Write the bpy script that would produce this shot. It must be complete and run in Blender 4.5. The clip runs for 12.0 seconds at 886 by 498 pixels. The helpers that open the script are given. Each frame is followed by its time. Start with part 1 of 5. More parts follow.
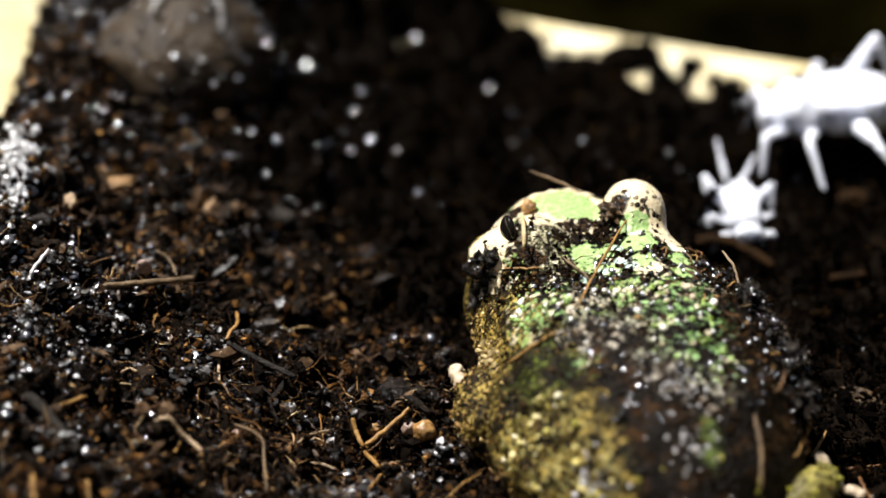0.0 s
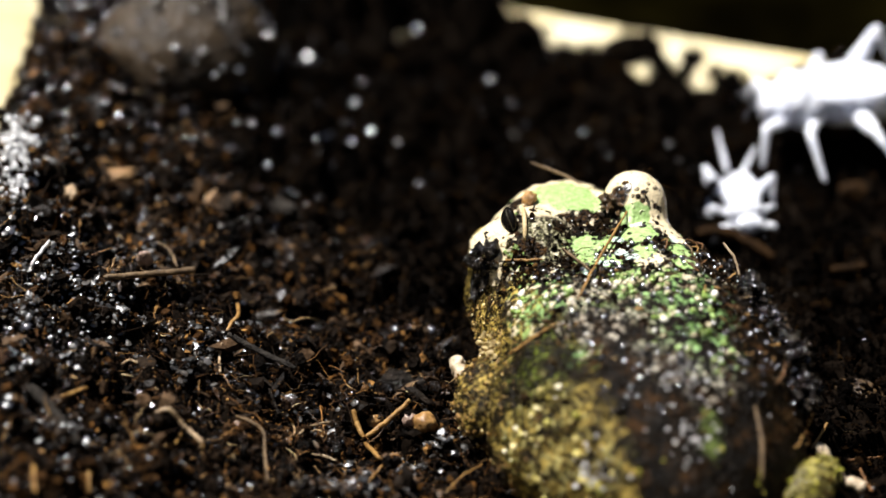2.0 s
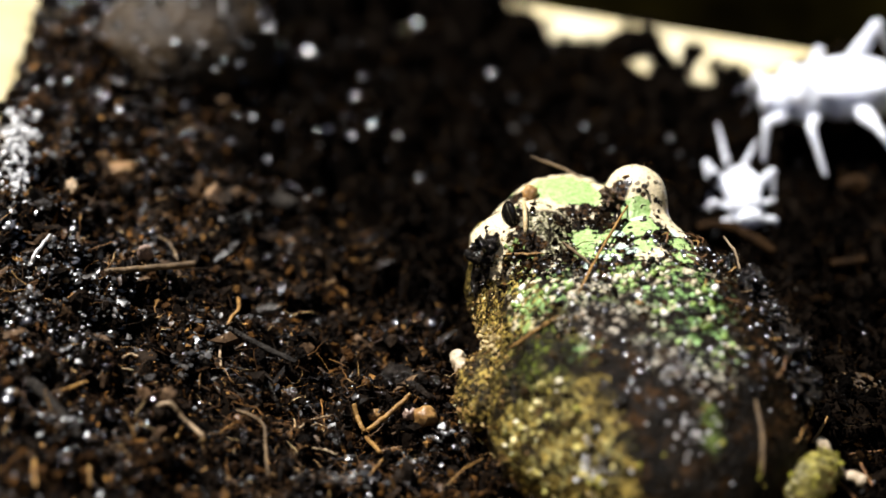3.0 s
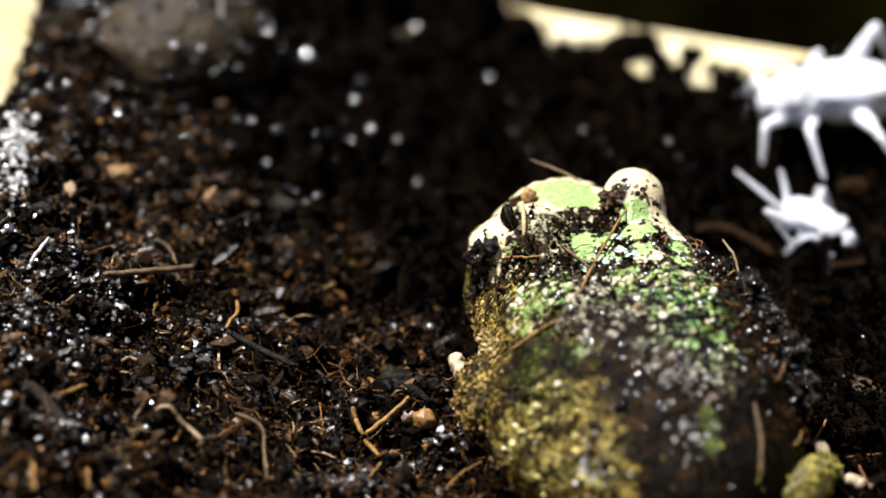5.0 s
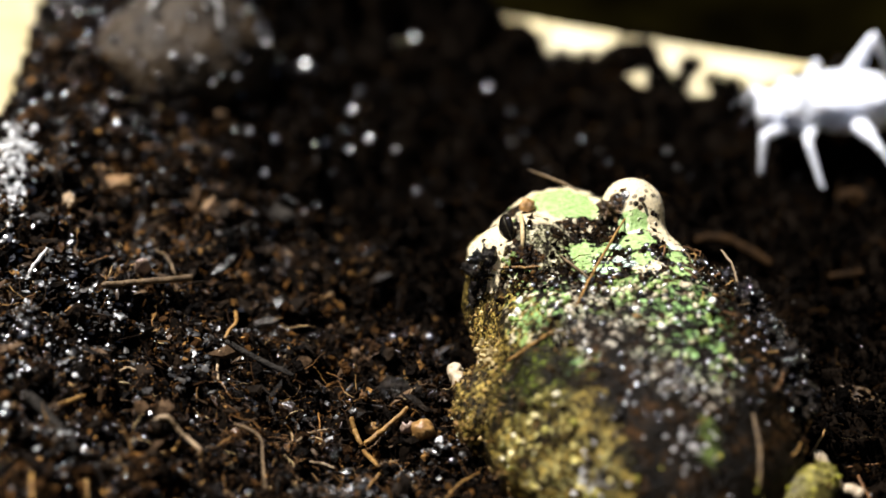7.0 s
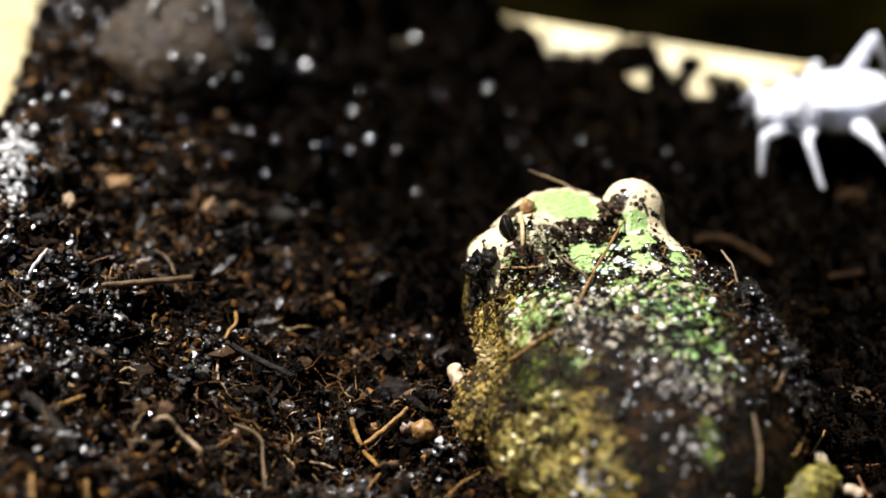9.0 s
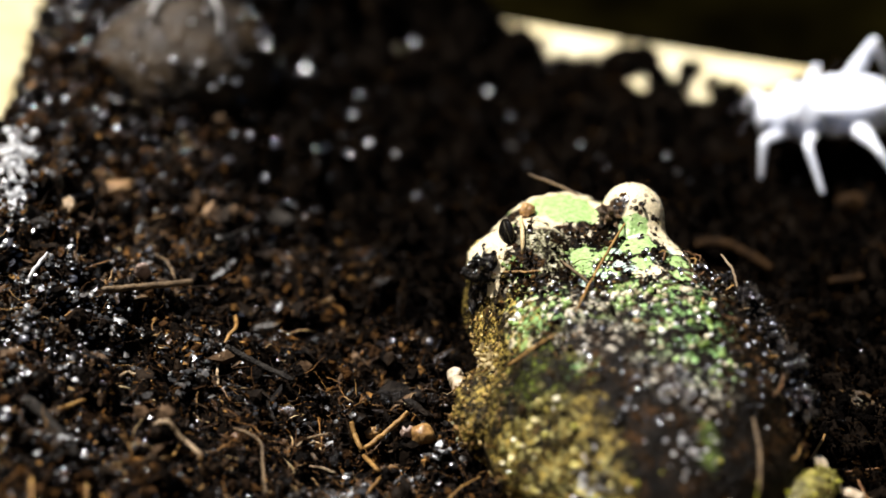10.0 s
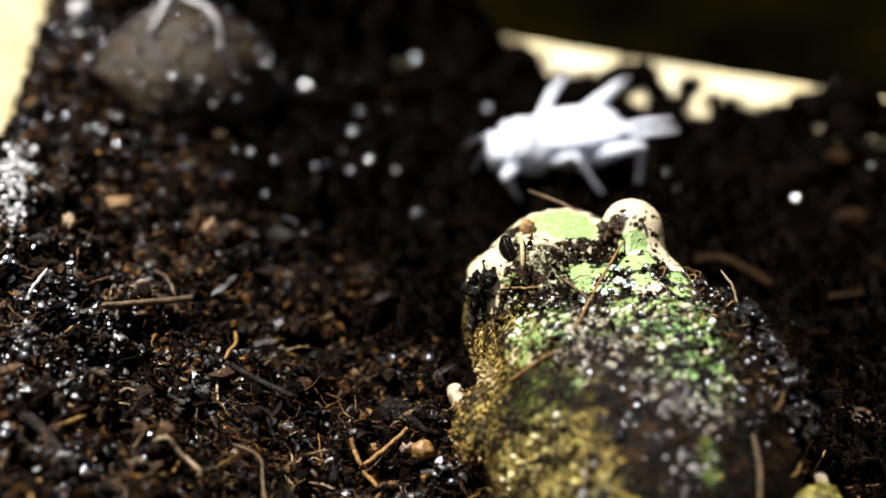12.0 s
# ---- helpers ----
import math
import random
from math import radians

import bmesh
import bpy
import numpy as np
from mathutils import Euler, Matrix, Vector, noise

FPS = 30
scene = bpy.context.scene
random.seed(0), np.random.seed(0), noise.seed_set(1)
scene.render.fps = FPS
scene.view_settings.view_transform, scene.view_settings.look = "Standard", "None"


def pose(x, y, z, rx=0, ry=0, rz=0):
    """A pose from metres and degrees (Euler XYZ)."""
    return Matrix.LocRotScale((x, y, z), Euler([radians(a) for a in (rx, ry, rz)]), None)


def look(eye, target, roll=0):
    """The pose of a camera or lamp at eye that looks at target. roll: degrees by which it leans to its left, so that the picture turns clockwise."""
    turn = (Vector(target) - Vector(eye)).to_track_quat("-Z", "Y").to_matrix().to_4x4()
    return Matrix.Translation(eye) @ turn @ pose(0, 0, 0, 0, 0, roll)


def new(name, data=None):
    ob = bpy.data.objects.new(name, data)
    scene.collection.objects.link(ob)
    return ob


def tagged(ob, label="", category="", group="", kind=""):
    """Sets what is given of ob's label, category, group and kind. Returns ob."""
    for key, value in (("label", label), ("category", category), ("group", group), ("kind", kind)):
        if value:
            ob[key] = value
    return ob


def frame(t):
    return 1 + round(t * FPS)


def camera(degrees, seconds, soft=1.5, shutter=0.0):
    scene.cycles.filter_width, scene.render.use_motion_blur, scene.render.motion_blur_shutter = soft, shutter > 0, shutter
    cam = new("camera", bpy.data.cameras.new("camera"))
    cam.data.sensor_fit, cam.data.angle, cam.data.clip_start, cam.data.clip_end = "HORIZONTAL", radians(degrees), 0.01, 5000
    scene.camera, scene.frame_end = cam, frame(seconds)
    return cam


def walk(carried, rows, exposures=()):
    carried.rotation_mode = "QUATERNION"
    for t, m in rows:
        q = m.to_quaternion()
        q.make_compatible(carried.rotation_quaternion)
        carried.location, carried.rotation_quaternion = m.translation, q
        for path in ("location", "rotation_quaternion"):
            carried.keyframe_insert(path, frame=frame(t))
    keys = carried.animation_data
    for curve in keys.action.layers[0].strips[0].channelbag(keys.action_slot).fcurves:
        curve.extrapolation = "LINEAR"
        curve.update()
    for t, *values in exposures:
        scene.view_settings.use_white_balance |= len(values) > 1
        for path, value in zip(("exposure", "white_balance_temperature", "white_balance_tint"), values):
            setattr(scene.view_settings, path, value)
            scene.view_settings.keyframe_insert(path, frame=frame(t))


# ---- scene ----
cam = camera(20, 12.0, soft=1.7, shutter=0.6)
cam.data.dof.use_dof, cam.data.dof.focus_distance, cam.data.dof.aperture_fstop = True, 0.400, 6.8
EYE = (0.0, -0.35597, 0.25863)


def aim(tilt, pan):
    return pose(*EYE, 54 + tilt, 0, pan)


walk(cam, [
    (0.0, aim(0.0, 0.0)), (0.5, aim(0.040, -0.019)), (1.0, aim(0.036, -0.017)), (1.5, aim(-0.086, 0.019)),
    (2.0, aim(-0.193, 0.022)), (2.5, aim(-0.243, 0.038)), (3.0, aim(-0.330, 0.038)), (3.3, aim(-0.345, 0.036)),
    (4.5, aim(-0.270, 0.010)), (5.0, aim(-0.258, 0.0)), (5.5, aim(-0.272, -0.040)), (6.0, aim(-0.118, -0.055)),
    (6.5, aim(-0.062, -0.042)), (7.0, aim(-0.026, -0.040)), (8.0, aim(-0.018, -0.040)), (9.0, aim(-0.015, -0.036)),
    (9.5, aim(-0.015, -0.034)), (10.0, aim(0.078, -0.038)), (10.5, aim(0.237, -0.042)), (11.0, aim(0.338, -0.056)),
    (11.5, aim(0.498, -0.058)), (12.0, aim(0.448, -0.042))],
    exposures=[(0.0, 0.98), (12.0, 0.98)])

# ---- light ----
SUN_DIR = Vector((-0.34, 0.27, 0.89)).normalized()
world = bpy.data.worlds.new("sky")
scene.world = world
world.use_nodes = True
wn = world.node_tree.nodes
sky = wn.new("ShaderNodeTexSky")
sky.sky_type, sky.sun_disc = "NISHITA", False
sky.sun_elevation = math.asin(SUN_DIR.z)
sky.sun_rotation = math.atan2(SUN_DIR.x, SUN_DIR.y)
wn["Background"].inputs["Strength"].default_value = 0.035
world.node_tree.links.new(sky.outputs[0], wn["Background"].inputs["Color"])
sun = new("sun", bpy.data.lights.new("sun", "SUN"))
sun.data.energy, sun.data.angle, sun.data.color = 5.0, radians(0.8), (1.0, 0.965, 0.93)
sun.matrix_world = look(SUN_DIR, (0, 0, 0))

# ---- materials ----
CM = 0.01


class Mat:
    """A node material with short calls for its nodes."""

    def __init__(self, name):
        self.m = bpy.data.materials.new(name)
        self.m.use_nodes = True
        self.t = self.m.node_tree
        self.b = self.t.nodes["Principled BSDF"]
        self.out = self.t.nodes["Material Output"]
        self.co = self.node("ShaderNodeTexCoord").outputs["Object"]

    def node(self, kind, **ins):
        n = self.t.nodes.new(kind)
        for k, v in ins.items():
            self.put(n, k.replace("_", " ").title(), v)
        return n

    def put(self, n, key, v):
        if isinstance(v, bpy.types.NodeSocket):
            self.t.links.new(v, n.inputs[key])
        else:
            n.inputs[key].default_value = v

    def set(self, **ins):
        for k, v in ins.items():
            self.put(self.b, k.replace("_", " ").title().replace("Ior", "IOR"), v)
        return self

    def noise(self, scale, detail=4.0, rough=0.55, distort=0.0, co=None):
        n = self.node("ShaderNodeTexNoise", scale=scale, detail=detail, roughness=rough, distortion=distort)
        self.put(n, "Vector", co or self.co)
        return n.outputs["Fac"]

    def voronoi(self, scale, out="Distance"):
        n = self.node("ShaderNodeTexVoronoi", scale=scale)
        self.put(n, "Vector", self.co)
        return n.outputs[out]

    def ramp(self, fac, *stops, hard=False):
        n = self.node("ShaderNodeValToRGB")
        self.put(n, "Fac", fac)
        el = n.color_ramp.elements
        while len(el) < len(stops):
            el.new(0.5)
        for e, (p, c) in zip(el, stops):
            e.position = p
            e.color = (c, c, c, 1) if isinstance(c, (int, float)) else (*c, 1)
        if hard:
            n.color_ramp.interpolation = "CONSTANT"
        return n.outputs["Color"]

    def mix(self, fac, a, b, how="MIX"):
        n = self.node("ShaderNodeMix")
        n.data_type, n.blend_type = "RGBA", how
        for i, v in ((0, fac), (6, a), (7, b)):
            if isinstance(v, bpy.types.NodeSocket):
                self.t.links.new(v, n.inputs[i])
            else:
                n.inputs[i].default_value = v if i == 0 else (*v, 1)
        return n.outputs[2]

    def math(self, op, a, b=0.0):
        n = self.node("ShaderNodeMath")
        n.operation = op
        for i, v in ((0, a), (1, b)):
            if isinstance(v, bpy.types.NodeSocket):
                self.t.links.new(v, n.inputs[i])
            else:
                n.inputs[i].default_value = v
        return n.outputs[0]

    def near(self, centre, radius, soft=0.3, wobble=None):
        """1 within radius of a place in the thing's space, 0 outside, with a wobbling edge."""
        n = self.node("ShaderNodeVectorMath")
        n.operation = "DISTANCE"
        self.t.links.new(self.co, n.inputs[0])
        n.inputs[1].default_value = centre
        d = n.outputs["Value"]
        if wobble is not None:
            d = self.math("ADD", d, self.math("MULTIPLY", self.math("SUBTRACT", wobble, 0.5), radius * 1.1))
        m = self.node("ShaderNodeMapRange")
        for k, v in (("From Min", radius * (1 + soft / 2)), ("From Max", radius * (1 - soft / 2))):
            m.inputs[k].default_value = v
        self.t.links.new(d, m.inputs["Value"])
        return m.outputs["Result"]

    def bump(self, height, strength, dist):
        n = self.node("ShaderNodeBump", strength=strength, distance=dist, height=height)
        self.put(self.b, "Normal", n.outputs["Normal"])
        return self

    def island(self):
        return self.node("ShaderNodeNewGeometry").outputs["Random Per Island"]


def make_soil(name, stops, rough_stops, spec=0.5, bump=0.5, darkened=0.0, gain=1.5, single=False, depth=0.0004):
    s = Mat(name)
    stops = [(at, tuple(min(0.9, c * gain) for c in q)) for at, q in stops]
    r = s.node("ShaderNodeObjectInfo").outputs["Random"] if single else s.island()
    grain = s.noise(900, 5)
    col = s.mix(0.75, s.ramp(r, *stops), s.ramp(grain, (0.3, 0.35), (0.75, 1.5)), "MULTIPLY")
    if darkened:
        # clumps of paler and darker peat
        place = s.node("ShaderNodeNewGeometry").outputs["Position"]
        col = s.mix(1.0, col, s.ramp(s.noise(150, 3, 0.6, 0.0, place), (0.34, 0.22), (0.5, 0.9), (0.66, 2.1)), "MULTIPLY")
        # the colour goes near black towards +x and +y, with a wandering border
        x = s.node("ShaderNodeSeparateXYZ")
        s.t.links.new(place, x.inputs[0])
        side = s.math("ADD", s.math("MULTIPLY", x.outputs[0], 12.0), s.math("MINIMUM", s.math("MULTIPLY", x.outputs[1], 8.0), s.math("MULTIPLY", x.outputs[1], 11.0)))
        dark_part = s.ramp(s.math("ADD", s.math("ADD", side, 0.10), s.math("MULTIPLY", s.noise(28, 3, co=place), 0.9)), (0.02, 0.0), (0.38, 1.0))
        col = s.mix(s.math("MULTIPLY", dark_part, darkened), col, (0.0010, 0.0007, 0.0005))
    r2 = s.math("FRACT", s.math("MULTIPLY", r, 37.3))
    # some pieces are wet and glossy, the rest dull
    gloss = s.ramp(r2, (0.0, max(spec, 0.6)), (0.20, max(spec, 0.45)), (0.26, spec)) if darkened else spec
    if darkened:
        gloss = s.mix(dark_part, gloss, (spec * 0.25, spec * 0.25, spec * 0.25))
    s.set(base_color=col, roughness=s.ramp(r2, *rough_stops), specular_ior_level=gloss)
    s.bump(s.noise(1600, 4), bump, depth)
    return s.m


CRUMBS = ((0.0, (0.0024, 0.0017, 0.0012)), (0.48, (0.0052, 0.0028, 0.0013)), (0.74, (0.022, 0.0095, 0.0026)), (0.93, (0.080, 0.036, 0.009)), (1.0, (0.22, 0.115, 0.036)))
M_SHEET = make_soil("damp_soil", ((0.0, (0.003, 0.0020, 0.0013)), (1.0, (0.004, 0.0026, 0.0016))), ((0, 0.8), (1, 0.9)), 0.02)
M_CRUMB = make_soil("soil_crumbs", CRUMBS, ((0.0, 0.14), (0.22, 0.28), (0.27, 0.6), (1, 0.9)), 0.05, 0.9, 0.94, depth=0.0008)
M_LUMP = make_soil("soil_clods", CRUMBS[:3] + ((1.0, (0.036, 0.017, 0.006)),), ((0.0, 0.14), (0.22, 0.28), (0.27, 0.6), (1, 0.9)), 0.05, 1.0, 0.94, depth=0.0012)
M_STUCK = make_soil("stuck_soil", ((0.0, (0.003, 0.0020, 0.0012)), (0.50, (0.0055, 0.0034, 0.0016)), (0.80, (0.012, 0.0066, 0.0024)), (0.95, (0.055, 0.028, 0.009)), (1.0, (0.20, 0.12, 0.05))), ((0.0, 0.2), (0.06, 0.3), (0.1, 0.6), (1, 0.8)), 0.02)
M_SKIN_GRIT = make_soil("skin_grit", ((0.0, (0.004, 0.003, 0.002)), (0.7, (0.012, 0.008, 0.005)), (1.0, (0.04, 0.028, 0.018))), ((0.0, 0.08), (1, 0.20)), 0.7, 0.15)
M_GRIT = make_soil("wet_grit", ((0.0, (0.005, 0.005, 0.005)), (0.7, (0.010, 0.009, 0.009)), (1.0, (0.03, 0.028, 0.026))),
                   ((0.0, 0.16), (0.6, 0.24), (1, 0.32)), 1.0, 0.05)
M_GLINT = make_soil("wet_flakes", ((0.0, (0.006, 0.006, 0.006)), (0.7, (0.014, 0.013, 0.012)), (1.0, (0.05, 0.045, 0.04))),
                   ((0.0, 0.22), (0.6, 0.32), (1, 0.42)), 1.0, 0.3)
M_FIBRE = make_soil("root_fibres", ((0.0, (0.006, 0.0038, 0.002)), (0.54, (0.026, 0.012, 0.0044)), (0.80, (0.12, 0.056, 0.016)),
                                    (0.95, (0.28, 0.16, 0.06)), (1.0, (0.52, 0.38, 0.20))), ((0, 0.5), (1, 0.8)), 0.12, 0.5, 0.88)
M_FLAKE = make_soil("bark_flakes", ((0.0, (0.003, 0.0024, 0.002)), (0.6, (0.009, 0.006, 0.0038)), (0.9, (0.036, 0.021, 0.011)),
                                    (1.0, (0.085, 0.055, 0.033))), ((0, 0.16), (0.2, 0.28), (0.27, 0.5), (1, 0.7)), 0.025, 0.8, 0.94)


M_FLAKE_ONE = make_soil("bark_flake", ((0.0, (0.003, 0.0024, 0.002)), (0.5, (0.010, 0.0066, 0.004)), (0.85, (0.040, 0.023, 0.012)),
                                    (1.0, (0.095, 0.060, 0.034))), ((0, 0.16), (0.2, 0.28), (0.27, 0.5), (1, 0.7)), 0.07, 0.8, 0.94, single=True)
M_FIBRE_ONE = make_soil("root_fibre", ((0.0, (0.010, 0.005, 0.002)), (0.4, (0.035, 0.016, 0.006)), (0.85, (0.10, 0.052, 0.018)),
                                    (1.0, (0.24, 0.15, 0.07))), ((0, 0.5), (1, 0.8)), 0.12, 0.5, 0.90, single=True)


def make_plain(name, dark, light, scale, rough=0.6, spec=0.4, bump=0.5):
    s = Mat(name)
    col = s.mix(s.ramp(s.noise(scale, 6, 0.65), (0.35, 0.0), (0.65, 1.0)), dark, light)
    col = s.mix(0.5, col, s.ramp(s.noise(scale * 6, 3), (0.3, 0.45), (0.7, 1.25)), "MULTIPLY")
    s.set(base_color=col, roughness=rough, specular_ior_level=spec)
    s.bump(s.noise(scale * 4, 5), bump, 0.0005)
    return s.m


def make_wet(name):
    """Black soil under a film of water."""
    s = Mat(name)
    col = s.mix(s.ramp(s.noise(700, 5), (0.4, 0.0), (0.7, 1.0)), (0.005, 0.0042, 0.0038), (0.042, 0.033, 0.025))
    s.set(base_color=col, roughness=0.17, specular_ior_level=0.45)
    s.bump(s.math("ADD", s.noise(1500, 6, 0.7), s.math("MULTIPLY", s.voronoi(1300), 0.8)), 1.0, 0.0011)
    return s.m


M_TWIG = make_plain("twig_brown", (0.052, 0.030, 0.012), (0.19, 0.12, 0.055), 600)
M_TWIG_GREY = make_plain("twig_grey", (0.009, 0.0075, 0.0065), (0.040, 0.034, 0.028), 700, 0.6, 0.08, 1.0)
M_STRAW = make_plain("straw", (0.15, 0.070, 0.015), (0.42, 0.23, 0.060), 500, 0.5)
M_RUST = make_plain("rusty_fibre", (0.06, 0.022, 0.005), (0.20, 0.085, 0.020), 600)
M_PALE = make_plain("pale_root", (0.20, 0.125, 0.065), (0.48, 0.35, 0.21), 500, 0.5)
M_BONE = make_plain("pale_stub", (0.42, 0.41, 0.41), (0.75, 0.73, 0.72), 700, 0.45)
# near-white colour that stands in for sun glints on wet surfaces
M_GLINT_WHITE = make_plain("glint_white", (0.60, 0.60, 0.61), (0.88, 0.88, 0.88), 700, 0.25, 0.8, 0.2)
M_OCHRE = make_plain("ochre_chip", (0.17, 0.08, 0.028), (0.42, 0.25, 0.11), 350, 0.6)
M_PEBBLE = make_plain("brown_pebble", (0.045, 0.018, 0.007), (0.20, 0.095, 0.035), 400, 0.3, 0.6)
M_AMBER = make_plain("amber_pebble", (0.14, 0.065, 0.018), (0.48, 0.27, 0.09), 500, 0.35, 0.6)
M_ROSE = make_plain("rose_pebble", (0.16, 0.10, 0.07), (0.46, 0.33, 0.26), 500, 0.3, 0.6)
M_FLAKE_PALE = make_plain("grey_bark", (0.012, 0.010, 0.008), (0.075, 0.064, 0.052), 420, 0.32, 0.5, 1.0)
M_DIM = make_plain("dark_wood", (0.009, 0.0046, 0.0018), (0.034, 0.017, 0.006), 300, 0.8, 0.05)
M_BARK = make_plain("wet_bark", (0.010, 0.006, 0.003), (0.11, 0.060, 0.020), 900, 0.3, 0.5, 0.8)
M_CLOD = make_wet("black_clod")
M_POWDER = make_plain("powdered_shell", (0.74, 0.78, 0.92), (0.82, 0.85, 0.95), 500, 0.8, 0.2)
M_POWDER.node_tree.nodes["Principled BSDF"].inputs["Subsurface Weight"].default_value = 0.6
M_POWDER.node_tree.nodes["Principled BSDF"].inputs["Subsurface Scale"].default_value = 0.003
M_POWDER.node_tree.nodes["Principled BSDF"].inputs["Subsurface Radius"].default_value = (1.0, 1.0, 1.0)
M_DROP = make_plain("water_drops", (0.006, 0.006, 0.006), (0.014, 0.013, 0.012), 400, 0.16, 1.0, 0.0)
M_BRIGHT_DROP = make_plain("water_drop", (0.03, 0.03, 0.035), (0.05, 0.05, 0.06), 400, 0.17, 1.0, 0.0)
M_MUSH = make_plain("pale_bead", (0.34, 0.25, 0.15), (0.58, 0.47, 0.33), 500, 0.35, 0.5)
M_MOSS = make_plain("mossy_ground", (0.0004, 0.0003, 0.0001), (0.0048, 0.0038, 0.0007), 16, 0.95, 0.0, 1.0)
M_SKY_SCREEN = make_plain("sky_screen", (0.020, 0.018, 0.015), (0.032, 0.029, 0.025), 8, 0.9, 0.1, 0.2)


def make_tub():
    s = Mat("cream_plastic")
    col = s.mix(s.ramp(s.noise(120, 5), (0.3, 0.0), (0.7, 1.0)), (0.96, 0.79, 0.42), (0.97, 0.86, 0.56))
    s.set(base_color=col, roughness=0.45)
    tr = s.node("ShaderNodeBsdfTranslucent", color=col)
    mx = s.node("ShaderNodeMixShader", fac=0.28)
    s.t.links.new(s.b.outputs[0], mx.inputs[1])
    s.t.links.new(tr.outputs[0], mx.inputs[2])
    s.t.links.new(mx.outputs[0], s.out.inputs["Surface"])
    return s.m


def make_stone():
    s = Mat("grey_stone")
    col = s.mix(s.ramp(s.noise(160, 5), (0.38, 0.0), (0.62, 1.0)), (0.006, 0.0038, 0.0018), (0.046, 0.030, 0.015))
    s.set(base_color=col, roughness=s.ramp(s.noise(500), (0.3, 0.3), (0.7, 0.6)), specular_ior_level=0.25)
    s.bump(s.math("ADD", s.noise(500, 6), s.noise(220, 3)), 0.8, 0.0014)
    return s.m


M_TUB, M_STONE = make_tub(), make_stone()


# ---- mesh helpers ----
def mesh_np(name, verts, tris, mat, smooth=False):
    verts, tris = np.asarray(verts, np.float32), np.asarray(tris, np.int32)
    me = bpy.data.meshes.new(name)
    me.vertices.add(len(verts))
    me.vertices.foreach_set("co", verts.ravel())
    k = tris.shape[1]
    me.loops.add(tris.size)
    me.loops.foreach_set("vertex_index", tris.ravel())
    me.polygons.add(len(tris))
    me.polygons.foreach_set("loop_start", np.arange(0, tris.size, k, dtype=np.int32))
    me.polygons.foreach_set("use_smooth", np.full(len(tris), smooth))
    me.materials.append(mat)
    me.update(calc_edges=True)
    me.validate()
    return me


def part_np(name, verts, tris, mat, parent=None, label="", smooth=False):
    ob = new(name, mesh_np(name, verts, tris, mat, smooth))
    ob.parent = parent
    return tagged(ob, label)


def part(name, bm, material, parent=None, label="", smooth=True):
    me = bpy.data.meshes.new(name)
    for f in bm.faces:
        f.smooth = smooth
    bm.to_mesh(me)
    bm.free()
    me.materials.append(material)
    ob = new(name, me)
    ob.parent = parent
    return tagged(ob, label)


def ico(sub):
    bm = bmesh.new()
    bmesh.ops.create_icosphere(bm, subdivisions=sub, radius=1.0)
    v = np.array([x.co[:] for x in bm.verts])
    f = np.array([[x.index for x in p.verts] for p in bm.faces])
    bm.free()
    return v, f


ICO1, ICO2, ICO3 = ico(1), ico(2), ico(3)
OCTA = (np.array([(1, 0, 0), (-1, 0, 0), (0, 1, 0), (0, -1, 0), (0, 0, 1), (0, 0, -1)], float),
        np.array([(0, 2, 4), (2, 1, 4), (1, 3, 4), (3, 0, 4), (2, 0, 5), (1, 2, 5), (3, 1, 5), (0, 3, 5)]))


def spin(rng, n):
    """Random rotation matrices."""
    q = rng.normal(size=(n, 4))
    q /= np.linalg.norm(q, axis=1)[:, None]
    w, x, y, z = q.T
    return np.stack([1 - 2 * (y * y + z * z), 2 * (x * y - z * w), 2 * (x * z + y * w),
                     2 * (x * y + z * w), 1 - 2 * (x * x + z * z), 2 * (y * z - x * w),
                     2 * (x * z - y * w), 2 * (y * z + x * w), 1 - 2 * (x * x + y * y)], 1).reshape(n, 3, 3)


def chips(rng, base, places, sizes, flat=(0.5, 1.0), jitter=0.3, long=1.0, tilt=None):
    """Irregular crumbs of a base shape at the given places."""
    bv, bf = base
    n = len(places)
    v = bv[None] * (1 + rng.uniform(-jitter, jitter, (n, len(bv), 1)))
    v = v + rng.normal(0, jitter * 0.3, v.shape)
    v = v * rng.uniform(flat[0], flat[1], (n, 1, 3)) * np.array((long, 1.0, 1.0)) * np.asarray(sizes)[:, None, None]
    turn = spin(rng, n)
    if tilt is not None:
        # lying nearly flat: any heading, a little lean
        h, a, b = rng.uniform(0, 6.283, n), rng.normal(0, tilt, n), rng.normal(0, tilt, n)
        up = np.stack([a, b, np.ones(n)], 1)
        up /= np.linalg.norm(up, axis=1)[:, None]
        east = np.stack([np.cos(h), np.sin(h), np.zeros(n)], 1)
        north = np.cross(up, east)
        north /= np.linalg.norm(north, axis=1)[:, None]
        turn = np.stack([np.cross(north, up), north, up], 2)
        v = v * np.array((1.0, 1.0, 0.35))
    v = np.einsum("nij,nkj->nki", turn, v) + np.asarray(places)[:, None, :]
    f = bf[None] + (np.arange(n) * len(bv))[:, None, None]
    return v.reshape(-1, 3), f.reshape(-1, bf.shape[1])


